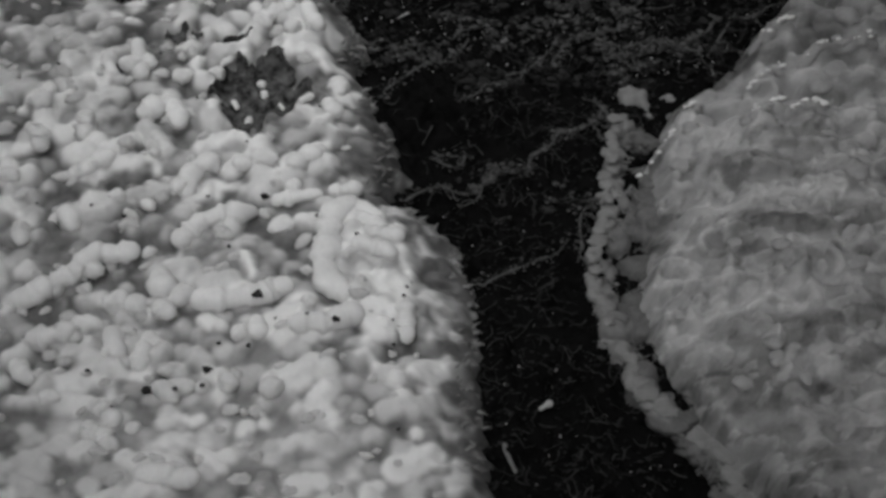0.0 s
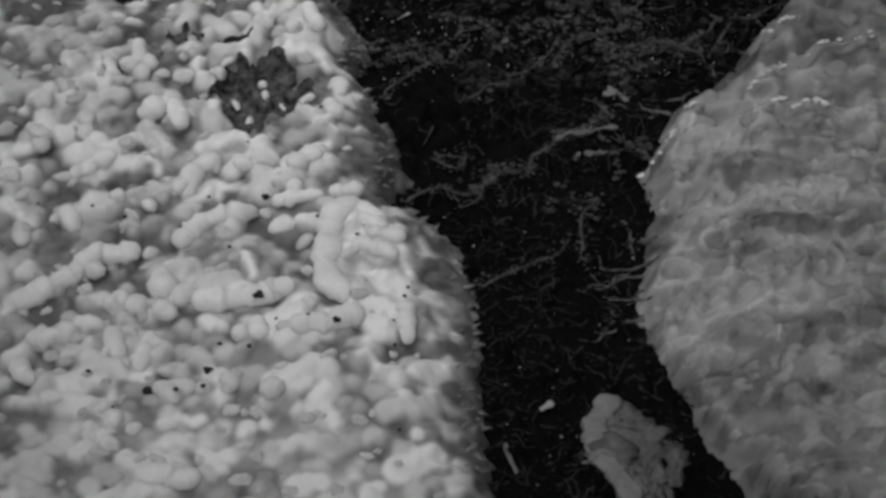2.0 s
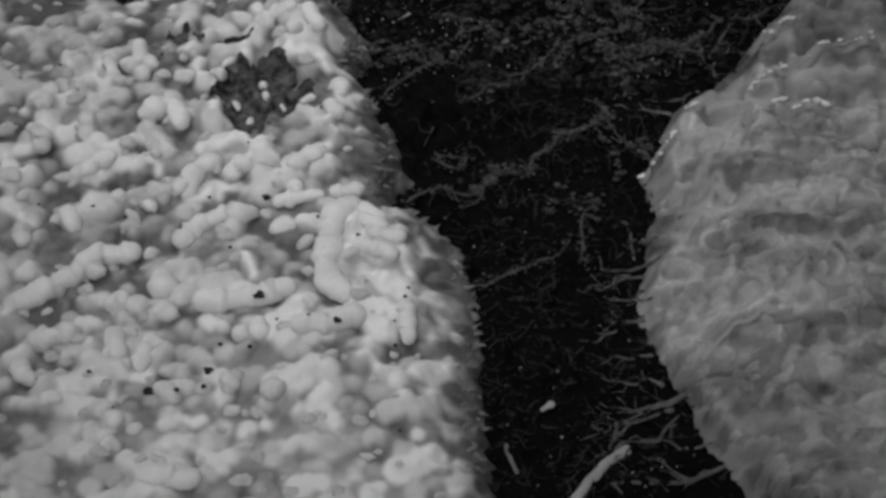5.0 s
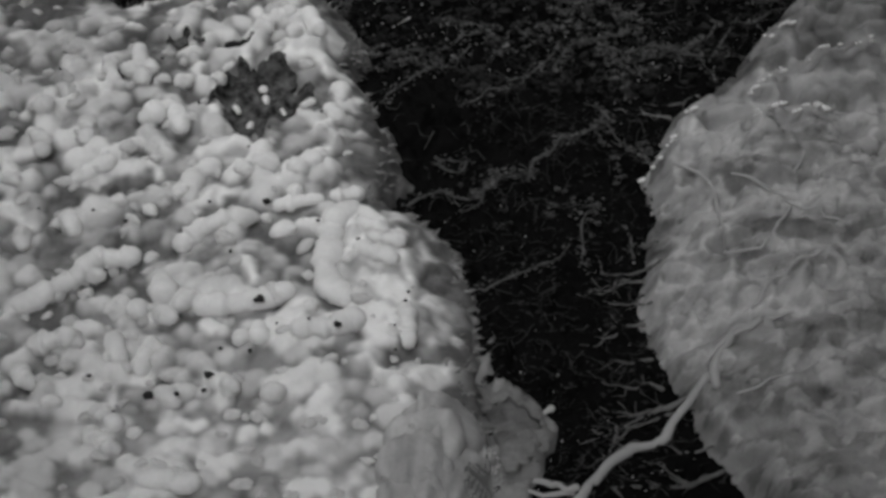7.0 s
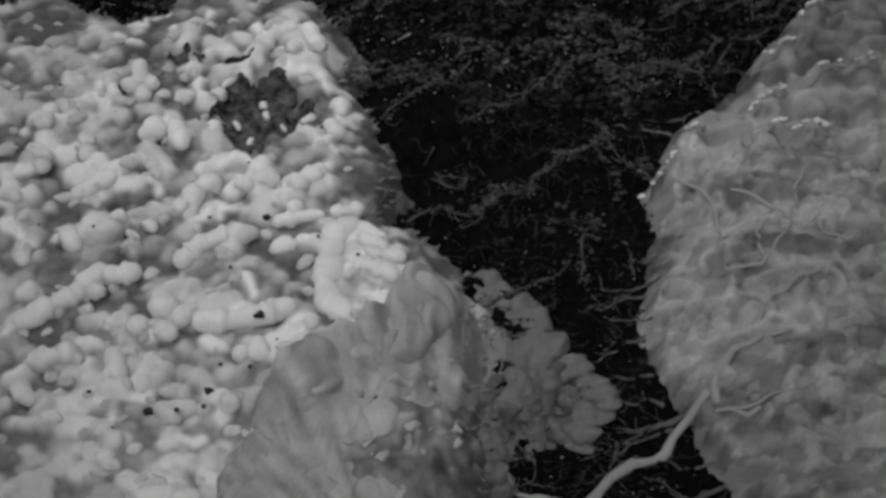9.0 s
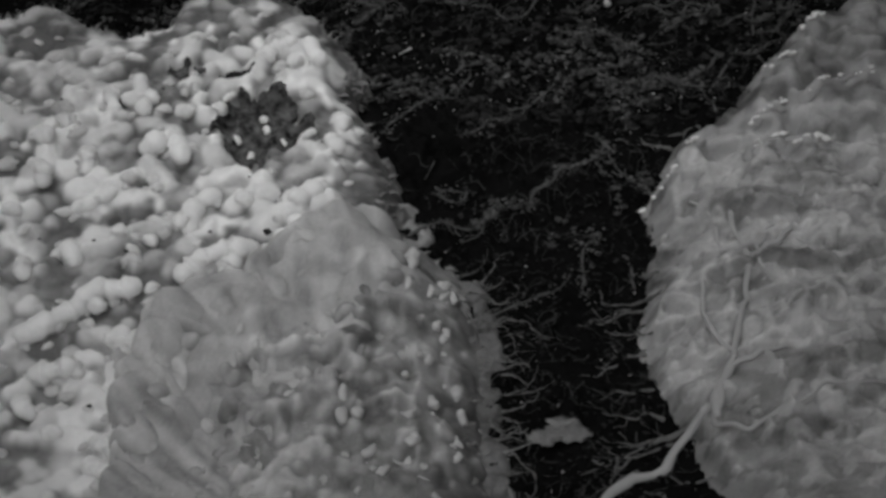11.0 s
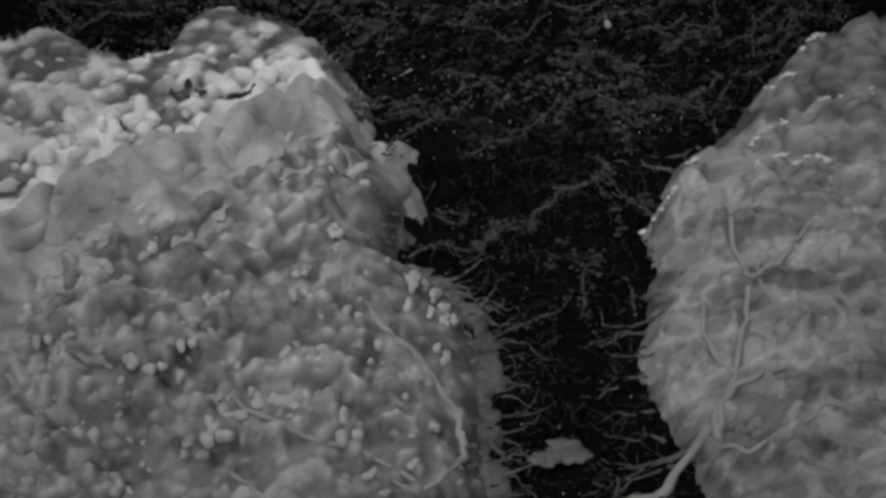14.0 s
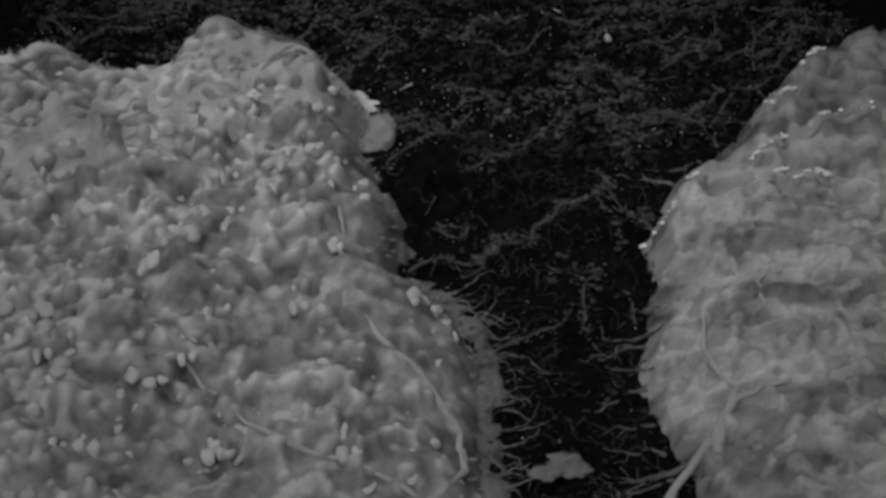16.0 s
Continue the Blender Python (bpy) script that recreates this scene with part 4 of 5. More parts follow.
# the thick smooth band of the front itself: it swells up, then thins away and leaves the grainy sheet
places = []
PITCH = 1.34
for j, y in enumerate(np.arange(-12.5, 15.5, PITCH * 0.866)):
    for x in np.arange(-17.3, 4.2, PITCH) + (j % 2) * PITCH / 2:
        places.append((x + rng.normal(0, 0.14), y + rng.normal(0, 0.14)))
places = np.array(places)
times = covered_at(places[:, 0], places[:, 1])
within = inside(CRUST_OUTLINE, places[:, 0], places[:, 1])
keep = (times < 16.0) & (within > -2.4) & ((within > 0.45) | (times < 10.2) | ((within > -1.0) & (places[:, 1] > 3.4) & (times < 13.3)) | ((within > -0.1) & (places[:, 1] > 5.5)))
places, times, within = places[keep], times[keep], within[keep]
g2 = np.linspace(-1.4, 1.4, 24)
hx, hy = np.meshgrid(g2, g2, indexing="ij")
swellings = []
for i, (x, y) in enumerate(places):
    r = np.hypot(hx, hy) * (1 + 0.10 * math.sin(i * 1.7)) + 0.10 * fbm(hx + x, hy + y, 0.7, 107, 2)
    w = np.sqrt(np.clip(1 - (r / 1.30) ** 2, 0, 1))
    z0 = float(SWELL.at(x, y))
    z = SWELL.at(x + hx, y + hy) - 0.95 * (1 - np.clip(w / 0.62, 0, 1) ** 0.7)
    data = mesh("lobe", np.stack([hx, hy, z - z0], -1), grid_faces(24, 24, r < 1.34), tone=np.clip(STREAK.at(x + hx, y + hy), -0.4, 0.3), mat=FRONT_MAT if within[i] > 0.3 else TONGUE_MAT if within[i] > -0.5 else THIN_MAT)
    ob = part("lobe", data, slime, "" if swellings else "thick smooth rounded lobe at the creeping edge")
    swellings.append((ob, (x, y, z0), times[i], within[i]))

# pale granules that come up through the sheet
granules = []
def clump_data(seed):
    """A knobbly clump of one to three rounded lumps."""
    way, out = np.random.RandomState(seed), []
    for k in range(way.randint(1, 4)):
        v, f = blob_data(way.uniform(0.35, 0.65), way.uniform(0.35, 0.6), way.uniform(0.35, 0.6), seed + k, 0.25, 9, 12)
        out.append((v + way.normal(0, 0.5, 3) * (1.2, 0.9, 0.25), f))
    return joined(out)


granule_meshes = [mesh("granule", *clump_data(40 + s), GRANULE_MAT) for s in range(12)]
while len(granules) < 290:
    x, y = rng.uniform(-15.8, 0.6), rng.uniform(-11.5, 13.5)
    if inside(CRUST_OUTLINE, np.array(x), np.array(y)) < 0.8:
        continue
    t = float(covered_at(x, y))
    if t > 15:
        continue
    ob = part("granule", granule_meshes[len(granules) % 12], slime)
    r = rng.uniform(0.24, 0.56)
    ob.scale = (r * rng.uniform(0.9, 1.6), r * rng.uniform(0.9, 1.4), r * 0.8)
    granules.append((ob, (x, y, float(SHEET.at(x, y)) - 0.30 * r), t + rng.uniform(0.9, 2.0), rng.uniform(0, 3)))

# lobes of the rim that draws back from the soil at first, and the web behind it
RIM = [(6.37, 6.08), (6.15, 4.90), (6.02, 3.65), (6.01, 2.56), (5.84, 1.41), (5.47, 0.17), (5.23, -1.00), (5.31, -1.90), (5.58, -2.90), (5.70, -3.77), (6.02, -4.56), (6.33, -5.36), (6.55, -6.19)]
RIM_BACK = [(7.55, 4.76), (7.71, 3.93), (7.66, 2.97), (7.62, 2.15), (7.36, 1.09), (7.20, 0.03), (7.05, -1.00), (6.96, -1.90), (6.91, -2.90), (6.91, -3.77), (6.96, -4.56), (7.11, -5.36), (7.36, -6.08)]
rim_lobes = []
for i, (a, b) in enumerate(zip(evened(RIM, 40), evened(RIM_BACK, 40))):
    a = a + rng.normal(0, 0.05, 2) + (0.10 * math.sin(2.1 * i), 0)
    rim_lobes.append((part("rim_lobe", mesh("rim_lobe", *blob_data(rng.uniform(0.20, 0.36), rng.uniform(0.20, 0.34), rng.uniform(0.11, 0.17), 60 + i, 0.25, 12, 16), TONGUE_MAT), slime), a, b))
web = []
for i in range(30):
    s = i // 2 / 15 + rng.uniform(-0.02, 0.02)
    a, b = evened(RIM, 60)[int(np.clip(s * 60, 0, 59))], evened(RIM_BACK, 60)[int(np.clip(s * 60 + rng.normal(0, 3), 0, 59))]
    u, v = (0.0, rng.uniform(0.3, 0.7)) if i % 2 else (rng.uniform(0.4, 0.75), 1.0)
    p, q = a + (b - a) * u, a + (b - a) * v + rng.normal(0, 0.2, 2)
    mid = (p + q) / 2
    bend = np.linspace(0, 1, 7)[:, None]
    pts = np.column_stack([(p - mid) + (q - p) * bend + rng.normal(0, 0.12, (7, 2)), 0.06 + 0.05 * rng.uniform(size=7)])
    r = rng.uniform(0.025, 0.05)
    ob = part("strand", tube("strand", pts, r * rng.uniform(0.5, 1.6, 7), FILM_MAT, 8, 0.5, i, 0.8), slime)
    web.append((ob, (*mid, float(SOIL.at(*mid)) + 0.12), rng.uniform(0.7, 1.5)))

# the fan that runs out on the soil beside the crust and thins away to a small remnant
FAN = [
    (0.0, [(1.73, -13.07), (2.09, -13.07), (2.46, -13.07), (2.82, -13.07)]), (5.6, [(1.73, -13.07), (2.09, -13.07), (2.46, -13.07), (2.82, -13.07)]),
    (6.6, [(1.79, -8.94), (2.17, -8.49), (2.35, -9.17), (1.96, -9.85)]),
    (7.0, [(2.11, -6.27), (2.76, -6.98), (2.92, -8.37), (2.26, -8.94)]),
    (7.5, [(2.32, -5.14), (3.36, -5.86), (3.61, -7.28), (2.73, -8.67)]),
    (8.0, [(2.62, -4.48), (4.14, -5.21), (4.86, -6.65), (3.31, -8.05)]),
    (8.5, [(3.10, -4.56), (4.92, -4.92), (5.47, -6.48), (4.45, -7.65)]),
    (9.0, [(3.21, -4.39), (4.36, -4.39), (5.46, -5.84), (4.45, -7.49)]),
    (9.6, [(3.30, -4.43), (4.36, -4.43), (5.37, -5.65), (4.46, -7.30)]),
    (16.0, [(3.30, -4.43), (4.36, -4.43), (5.37, -5.65), (4.46, -7.30)]),
]
FAN = [(t, evened(line, 12)) for t, line in FAN]
FAN_ROOT = np.array([(1.59, -6.79)][0])
fan_meshes = [mesh("fan_lobe", *blob_data(0.62, 0.50, 0.13, 150 + i, 0.4, 10, 16), REMNANT_MAT) for i in range(5)]
web_meshes = [mesh("fan_web", *(tube_data([(-0.9, 0, 0), (-0.3, 0.12, 0.04), (0.3, -0.1, 0.03), (0.9, 0.05, 0)], (0.035, 0.06, 0.035, 0.07), 8, 0.7, 160 + i, 0.6) if i % 2 else blob_data(0.55, 0.38, 0.08, 170 + i, 0.6, 9, 16, 2.6)), FILM_MAT) for i in range(5)]
fan_lobes = [(part("fan_lobe", fan_meshes[i % 5], slime), i, 1.0) for i in range(12)]
def film_patch(x, y, r, lift, seed, mat=FILM_MAT):
    """A thin uneven film over the soil about a place."""
    a = np.linspace(-r, r, 14)
    lx, ly = np.meshgrid(a, a, indexing="ij")
    d = np.hypot(lx, ly) / r
    z0 = float(SOIL.at(x, y)) + lift
    lz = np.maximum(SOIL.at(x + lx, y + ly) + 0.03, z0 - 0.05) + 0.14 * fbm(x + lx, y + ly, 0.45, seed, 3) - 0.5 * smooth(0.55, 1.06, d) - z0
    return part("film", mesh("film", np.stack([lx, ly, lz], -1), grid_faces(14, 14, d < 1.06), mat), slime), (x, y, z0)


fan_films = []
for x in np.arange(1.8, 6.2, 0.62):
    for y in np.arange(-8.0, -1.5, 0.55):
        x1, y1, seen = x + rng.normal(0, 0.1), y + rng.normal(0, 0.1), 99.0
        for t in np.arange(6.6, 9.21, 0.1):
            (ta, pa), (tb, pb) = [(a, b) for a, b in zip(FAN, FAN[1:]) if a[0] <= t <= b[0] + 1e-6][-1]
            line = pa + (pb - pa) * (t - ta) / (tb - ta)
            if seen > 90 and inside(list(map(tuple, line)) + [tuple(FAN_ROOT - (0.3, 1.6)), tuple(FAN_ROOT + (-0.3, 1.4))], np.array(x1), np.array(y1)) > 0.1:
                seen = t
        if seen < 90:
            fan_films.append((*film_patch(x1, y1, 0.62, 0.12, 111), seen))
rim_films = []
for i, (a, b) in enumerate(zip(evened(RIM, 19), evened(RIM_BACK, 19))):
    for k in (0.06, 0.22, 0.42, 0.62, 0.86):
        if rng.uniform() < (0.8 if k < 0.1 else 0.30 if 0.3 < k < 0.7 else 0.6):
            q = a + (b - a) * k + rng.normal(0, 0.12, 2)
            rim_films.append((*film_patch(q[0], q[1], rng.uniform(0.5, 0.8), 0.16 if k < 0.8 else 0.28, 113, THIN_MAT if k < 0.3 else FILM_MAT), rng.uniform(0.0, 0.8)))
fan_lobes += [(part("fan_web", web_meshes[(i + j) % 5], slime), i, k) for j, k in enumerate((0.35, 0.75)) for i in range(j, 12, 3)]
remnant_bits = [tube_data([(1.66, -7.60, 0.22), (2.29, -7.39, 0.22), (2.86, -7.13, 0.22), (3.34, -6.89, 0.22)], (0.05, 0.07, 0.06, 0.10), 8, 0.6, 3, 0.6)]
for i, (x, y, z) in enumerate([(3.37, -6.89, 0.22), (3.76, -6.73, 0.22), (4.11, -6.56, 0.22), (4.33, -6.75, 0.22), (3.92, -6.37, 0.22)]):
    v, f = blob_data(0.50, 0.27, 0.09, 300 + i, 0.65, 12, 20, 2.4)
    remnant_bits.append((v + (x, y, z), f))
remnant = part("remnant", mesh("remnant", *joined(remnant_bits), REMNANT_MAT), slime, "flat grey remnant left on the soil")

# the tongue that leaves the lower rim and creeps away over the soil
TONGUE_EARLY = [
    (0.0, [(6.55, -6.22), (7.23, -6.93), (7.94, -7.63), (8.69, -8.28), (9.25, -8.88), (9.60, -9.65), (9.94, -10.68)]),
    (1.05, [(6.00, -6.51), (6.14, -7.45), (6.66, -8.49), (7.35, -9.40), (8.06, -9.96), (8.77, -10.46), (9.64, -11.08)]),
    (1.5, [(5.47, -6.51), (5.48, -7.56), (5.82, -8.37), (6.45, -8.95), (6.96, -9.74), (7.01, -10.63), (7.32, -11.63)]),
    (2.1, [(5.45, -6.93), (5.05, -7.40), (4.87, -8.19), (4.99, -9.06), (5.44, -9.85), (5.92, -10.63), (6.23, -11.73)]),
    (2.5, [(5.40, -6.95), (5.05, -7.10), (4.56, -7.62), (4.42, -8.43), (4.81, -9.57), (5.53, -10.25), (5.95, -11.14)]),
]
TONGUE_LATE = [
    (3.0, [(5.10, -7.97), (4.85, -8.00), (4.59, -8.09), (4.23, -8.66), (4.20, -9.57), (4.41, -10.47), (4.65, -11.36)]),
    (3.5, [(4.75, -8.85), (4.50, -8.82), (4.19, -8.78), (3.44, -8.66), (3.34, -9.57), (3.32, -10.47), (3.37, -11.47)]),
    (4.2, [(4.72, -10.19), (3.99, -9.96), (3.25, -10.08), (2.69, -10.41), (2.31, -10.86), (2.12, -11.30), (2.10, -12.39)]),
    (5.2, [(3.92, -12.39), (3.55, -12.49), (3.01, -12.60), (2.46, -12.71), (2.10, -12.82), (1.73, -13.03), (1.55, -13.46)]),
    (16.0, [(3.89, -13.24), (3.53, -13.24), (2.99, -13.35), (2.45, -13.46), (2.09, -13.46), (1.72, -13.56), (1.54, -13.67)]),
]
TONGUE = TONGUE_EARLY + TONGUE_LATE
TONGUE = [(t, evened(line, 16)) for t, line in TONGUE]
TONGUE_ROOT = np.array([(8.73, -8.30)][0])
tongue_meshes = [mesh("tongue_lobe", *blob_data(0.46, 0.38, 0.15, 90 + i, 0.3, 10, 16), TONGUE_MAT) for i in range(6)]
tongue_lobes = [(part("tongue_lobe", tongue_meshes[i % 6], slime), i, 1.0) for i in range(16)]
tongue_lobes += [(part("tongue_web", web_meshes[(i + j) % 5], slime), i, k) for j, k in enumerate((0.88, 0.78, 0.66, 0.5, 0.34)) for i in range(j % 2, 16, 1 if j < 2 else 2)]

tongue_films = [mesh("tongue_film", *blob_data(0.85, 0.65, 0.08, 180 + i, 0.5, 9, 18, 2.2), SOAKED_MAT) for i in range(4)]
fan_lobes += [(part("fan_film", tongue_films[(i + j) % 4], slime), i, k) for j, k in enumerate((0.82, 0.62, 0.42)) for i in range(j % 2, 12, 2)]
tongue_lobes += [(part("tongue_film", tongue_films[(i + j) % 4], slime), i, k) for j, k in enumerate((0.72, 0.5, 0.3)) for i in range(j, 16, 3)]

# the little fingers and heads by the upper margin
HEADS_A = [
    (0.66, (1.0, 1.15, 0.8), [(0.0, [(7.18, 7.48)]), (0.3, [(6.69, 7.65)]), (0.6, [(6.36, 7.89)]), (1.0, [(6.42, 8.30)]), (1.5, [(6.63, 8.30)]), (2.2, [(6.49, 7.95)])], 1.5),
    (0.30, (1.2, 0.9, 0.8), [(0.0, [(7.64, 6.50)]), (0.6, [(6.18, 6.50)]), (1.0, [(6.77, 6.64)]), (1.5, [(6.76, 6.50)]), (2.2, [(6.80, 6.36)])], 1.6),
    (0.38, (1.0, 0.9, 0.8), [(0.0, [(8.53, 7.51)]), (0.6, [(5.53, 6.07)]), (1.0, [(5.00, 5.09)]), (1.5, [(5.08, 5.09)]), (2.2, [(5.29, 5.09)])], 1.55),
    (0.20, (3.4, 0.7, 0.7), [(0.0, [(7.81, 5.79)]), (0.6, [(6.33, 5.23)]), (1.0, [(5.50, 5.23)]), (1.5, [(4.84, 5.23)]), (2.2, [(4.78, 5.31)])], 2.3),
]
HEADS_B = [
    (0.18, (2.6, 0.7, 0.7), [(0.0, [(8.01, 5.79)]), (0.6, [(6.52, 4.95)]), (1.0, [(5.69, 4.81)]), (1.5, [(5.17, 4.58)]), (2.2, [(5.27, 4.67)])], 1.8),
    (0.17, (1.0, 1.0, 1.0), [(0.0, [(9.50, 9.18)]), (1.0, [(9.52, 9.21)]), (2.2, [(9.52, 9.21)])], 1.6),
    (0.36, (2.6, 0.8, 0.5), [(0.0, [(8.48, 6.64)]), (0.6, [(7.22, 6.50)]), (1.5, [(7.00, 6.22)]), (2.2, [(7.20, 6.07)])], 1.55),
]
HEADS = HEADS_A + HEADS_B
heads = []
for i, (r, (sx, sy, sz), rows, gone) in enumerate(HEADS):
    lobe = blob_data(r * sx, r * sy, r * sz, 120 + i, 0.35, 12, 16) if sx < 1.5 else tube_data([(r * sx * k, 0.12 * math.sin(5 * k + i), 0) for k in (-1, -0.6, -0.2, 0.2, 0.6, 1)], (r * 0.6, r * 0.4, r * 0.5, r * 0.32, r * 0.45, r * 0.35), 10, 0.5, i)
    bits = [lobe, tube_data([(0, 0, 0), (0.5, -0.08, -0.03), (1.0, 0.06 - 0.10 * (i % 3), -0.05), (1.6, -0.15 * (i % 3), -0.12)], (0.14, 0.08, 0.06, 0.09), 8, 0.6, i)]
    if sx < 1.1:
        bits.append(tube_data([(0, 0, 0), (0.12, -0.35, -0.05), (0.02, -0.65, -0.14), (0.2, -0.9, -0.25)], (0.10, 0.06, 0.05, 0.06), 8, 0.6, i + 9))
    heads.append((part("head", mesh("head", *joined(bits), TONGUE_MAT if sx < 1.5 else THIN_MAT), slime), rows, gone))

# thick veins, each in short rigid lengths that swell up out of the ground
VEINS_A = [
    # swells from, to, sinks from, radius at start and end
    (4.2, 5.8, 99, 0.20, 0.15, [(3.96, -11.12), (4.82, -10.12), (5.61, -8.92), (6.29, -8.42), (7.15, -8.12), (7.76, -7.30), (8.57, -6.48), (9.20, -5.91)]),
    (5.2, 6.6, 99, 0.16, 0.08, [(9.05, -6.67), (9.04, -5.73), (9.79, -4.72), (10.62, -4.35), (11.62, -3.94)]),
    (8.5, 10.8, 99, 0.15, 0.07, [(9.04, -6.82), (9.24, -5.56), (9.83, -4.23), (9.20, -3.37), (8.85, -2.25), (8.89, -1.11)]),
    (8.0, 10.5, 13.0, 0.10, 0.05, [(9.07, -6.91), (10.00, -7.45), (11.17, -6.86), (12.56, -6.04), (14.67, -5.73)]),
    (9.5, 11.8, 15.3, 0.12, 0.09, [(9.81, -4.03), (10.44, -1.23), (10.67, -0.07), (10.14, 1.50), (10.01, 4.21)]),
]
VEINS_B = [
    (9.5, 11.6, 15.5, 0.12, 0.08, [(10.67, -0.13), (11.72, 0.71), (12.49, 1.96), (13.00, 2.71)]),
    (3.2, 4.0, 8.0, 0.08, 0.06, [(8.71, -5.80), (9.64, -4.76), (10.63, -4.23), (11.81, -3.86)]),
    (4.6, 6.2, 99, 0.13, 0.08, [(4.27, -10.27), (3.44, -10.05), (2.71, -9.78), (2.16, -9.42)]),
    (4.8, 6.2, 99, 0.11, 0.06, [(4.17, -10.41), (3.25, -10.23), (2.15, -10.05), (1.41, -10.09)]),
    (7.0, 8.6, 99, 0.07, 0.05, [(11.01, -0.72), (10.80, 0.32), (11.58, 1.37)]),
    (5.8, 6.9, 9.5, 0.07, 0.05, [(10.19, 2.28), (11.22, 1.85), (12.21, 1.03), (13.02, 0.79), (13.98, 0.11)]),
]
VEINS_C = [
    (5.6, 6.7, 9.8, 0.08, 0.05, [(8.21, 3.39), (9.49, 2.28), (9.65, 0.84), (9.75, -0.82)]),
    (5.9, 7.0, 10.0, 0.07, 0.05, [(10.44, -3.76), (11.14, -2.75), (11.94, -2.02), (12.99, -1.62)]),
    (6.0, 7.2, 9.6, 0.06, 0.05, [(9.72, -7.17), (11.37, -6.75), (12.92, -6.06)]),
    (6.2, 7.2, 9.4, 0.06, 0.05, [(9.75, -0.82), (10.87, -1.23), (11.53, -0.46), (12.21, 1.03)]),
    (6.4, 7.4, 9.8, 0.06, 0.04, [(12.88, 3.53), (12.48, 2.44), (12.21, 1.03)]),
    (11.8, 14.0, 99, 0.15, 0.10, [(-0.63, -9.24), (0.11, -8.51), (0.63, -7.40), (0.40, -5.76), (-0.75, -4.11), (-1.81, -3.33), (-2.76, -1.88), (-3.48, -1.32)]),
]
VEINS_D = [
    (13.0, 15.0, 99, 0.08, 0.05, [(-3.48, -1.32), (-3.68, 0.49), (-3.65, 2.35), (-3.84, 4.12)]),
    (12.6, 14.6, 99, 0.11, 0.07, [(-0.99, -9.01), (-2.30, -8.21), (-3.61, -7.64), (-5.11, -7.40), (-6.47, -6.35), (-8.06, -4.92), (-9.96, -2.33)]),
    (13.2, 15.0, 99, 0.11, 0.08, [(-6.47, -6.35), (-6.69, -7.40), (-7.20, -8.33), (-8.38, -8.78)]),
    (10.2, 11.6, 13.5, 0.10, 0.06, [(-0.07, -10.58), (-0.81, -9.69), (-1.55, -9.13), (-3.02, -8.90)]),
    (11.0, 12.2, 14.5, 0.10, 0.06, [(-5.74, -9.91), (-6.23, -9.24), (-7.10, -8.56)]),
]
VEINS = VEINS_A + VEINS_B + VEINS_C + VEINS_D
veins = []
for k, (t0, t1, t2, r0, r1, pts) in enumerate(VEINS):
    p = evened(pts, (len(pts) - 1) * 3 + 1)
    p[1:-1] += rng.normal(0, 0.03 if r0 > 0.13 else 0.05, (len(p) - 2, 2))
    height = lambda x, y: np.maximum(on_mass(x, y), np.where(x < 3, on_top(x, y), -9))
    p = chain(p, height, 0.0)
    z = p[:, 2].copy()
    for _ in range(3):
        z[1:-1] = (z[:-2] + z[2:] + 2 * z[1:-1]) / 4
    p[:, 2] = np.maximum(z, p[:, 2] - 0.02) + np.where(p[:, 0] < 2.5, -0.13, 0.02)
    holder = part("vein", None, slime, "thick smooth pale grey vein")
    radii = np.linspace(r0, r1, len(p)) * (1 + 0.22 * vnoise(np.arange(len(p)) * 0.6 + 7 * k, np.zeros(len(p)) + k, 15))
    for i in range(0, len(p) - 1, 3):
        j = min(i + 3, len(p) - 1)
        mid = (p[i] + p[j]) / 2
        ob = part("vein_length", tube("vein_length", p[i:j + 1] - mid, radii[i:j + 1], VEIN_MAT, 12, 0.0, k * 20 + i, 0.8, 6), holder)
        s = i / max(1, len(p) - 1)
        veins.append((ob, tuple(mid), t0 + (t1 - t0) * s * 0.6, t0 + (t1 - t0) * (0.4 + 0.6 * s), t2))

# a web of strands left on the soil beside the overgrown crust
side_strands = []
SIDE = [(-0.99, 1.39), (0.32, -0.06), (0.95, -1.60), (1.28, -3.86), (1.18, -6.28), (1.42, -8.62), (1.51, -10.43)]
for i, a in enumerate(evened(SIDE, 64)):
    pts, x, y, ang = [], 0.0, 0.0, rng.normal(0.1, 0.35)
    for k in range(rng.randint(6, 15)):
        pts.append((x, y, 0.06 + 0.05 * rng.uniform() - (0.0 if k else 0.05)))
        ang += rng.normal(0, 0.5) - 0.12 * ang
        x, y = x + 0.22 * math.cos(ang), y + 0.22 * math.sin(ang)
    ob = part("strand", tube("strand", pts, rng.uniform(0.4, 1.0) * np.linspace(0.055, 0.015, len(pts)), FILM_MAT, 7, 0.7, i, 0.7), slime)
    x, y = a[0] + (rng.uniform(-0.2, 0.1) if i % 2 else rng.uniform(0.2, 1.0)), a[1] + rng.normal(0, 0.15)
    if i % 3:
        veil, (vx, vy, vz) = film_patch(a[0] + 0.25, a[1] + 0.3, rng.uniform(0.5, 0.8), 0.14, 117)
        side_strands.append((veil, (vx, vy, vz), float(covered_at(min(vx, 1.7) - 0.4, vy)) + rng.uniform(0.2, 0.9)))
    side_strands.append((ob, (x, y, float(SOIL.at(x, y)) + 0.05), float(covered_at(min(x, 3.0) - 0.6, y)) + rng.uniform(0.0, 0.8)))

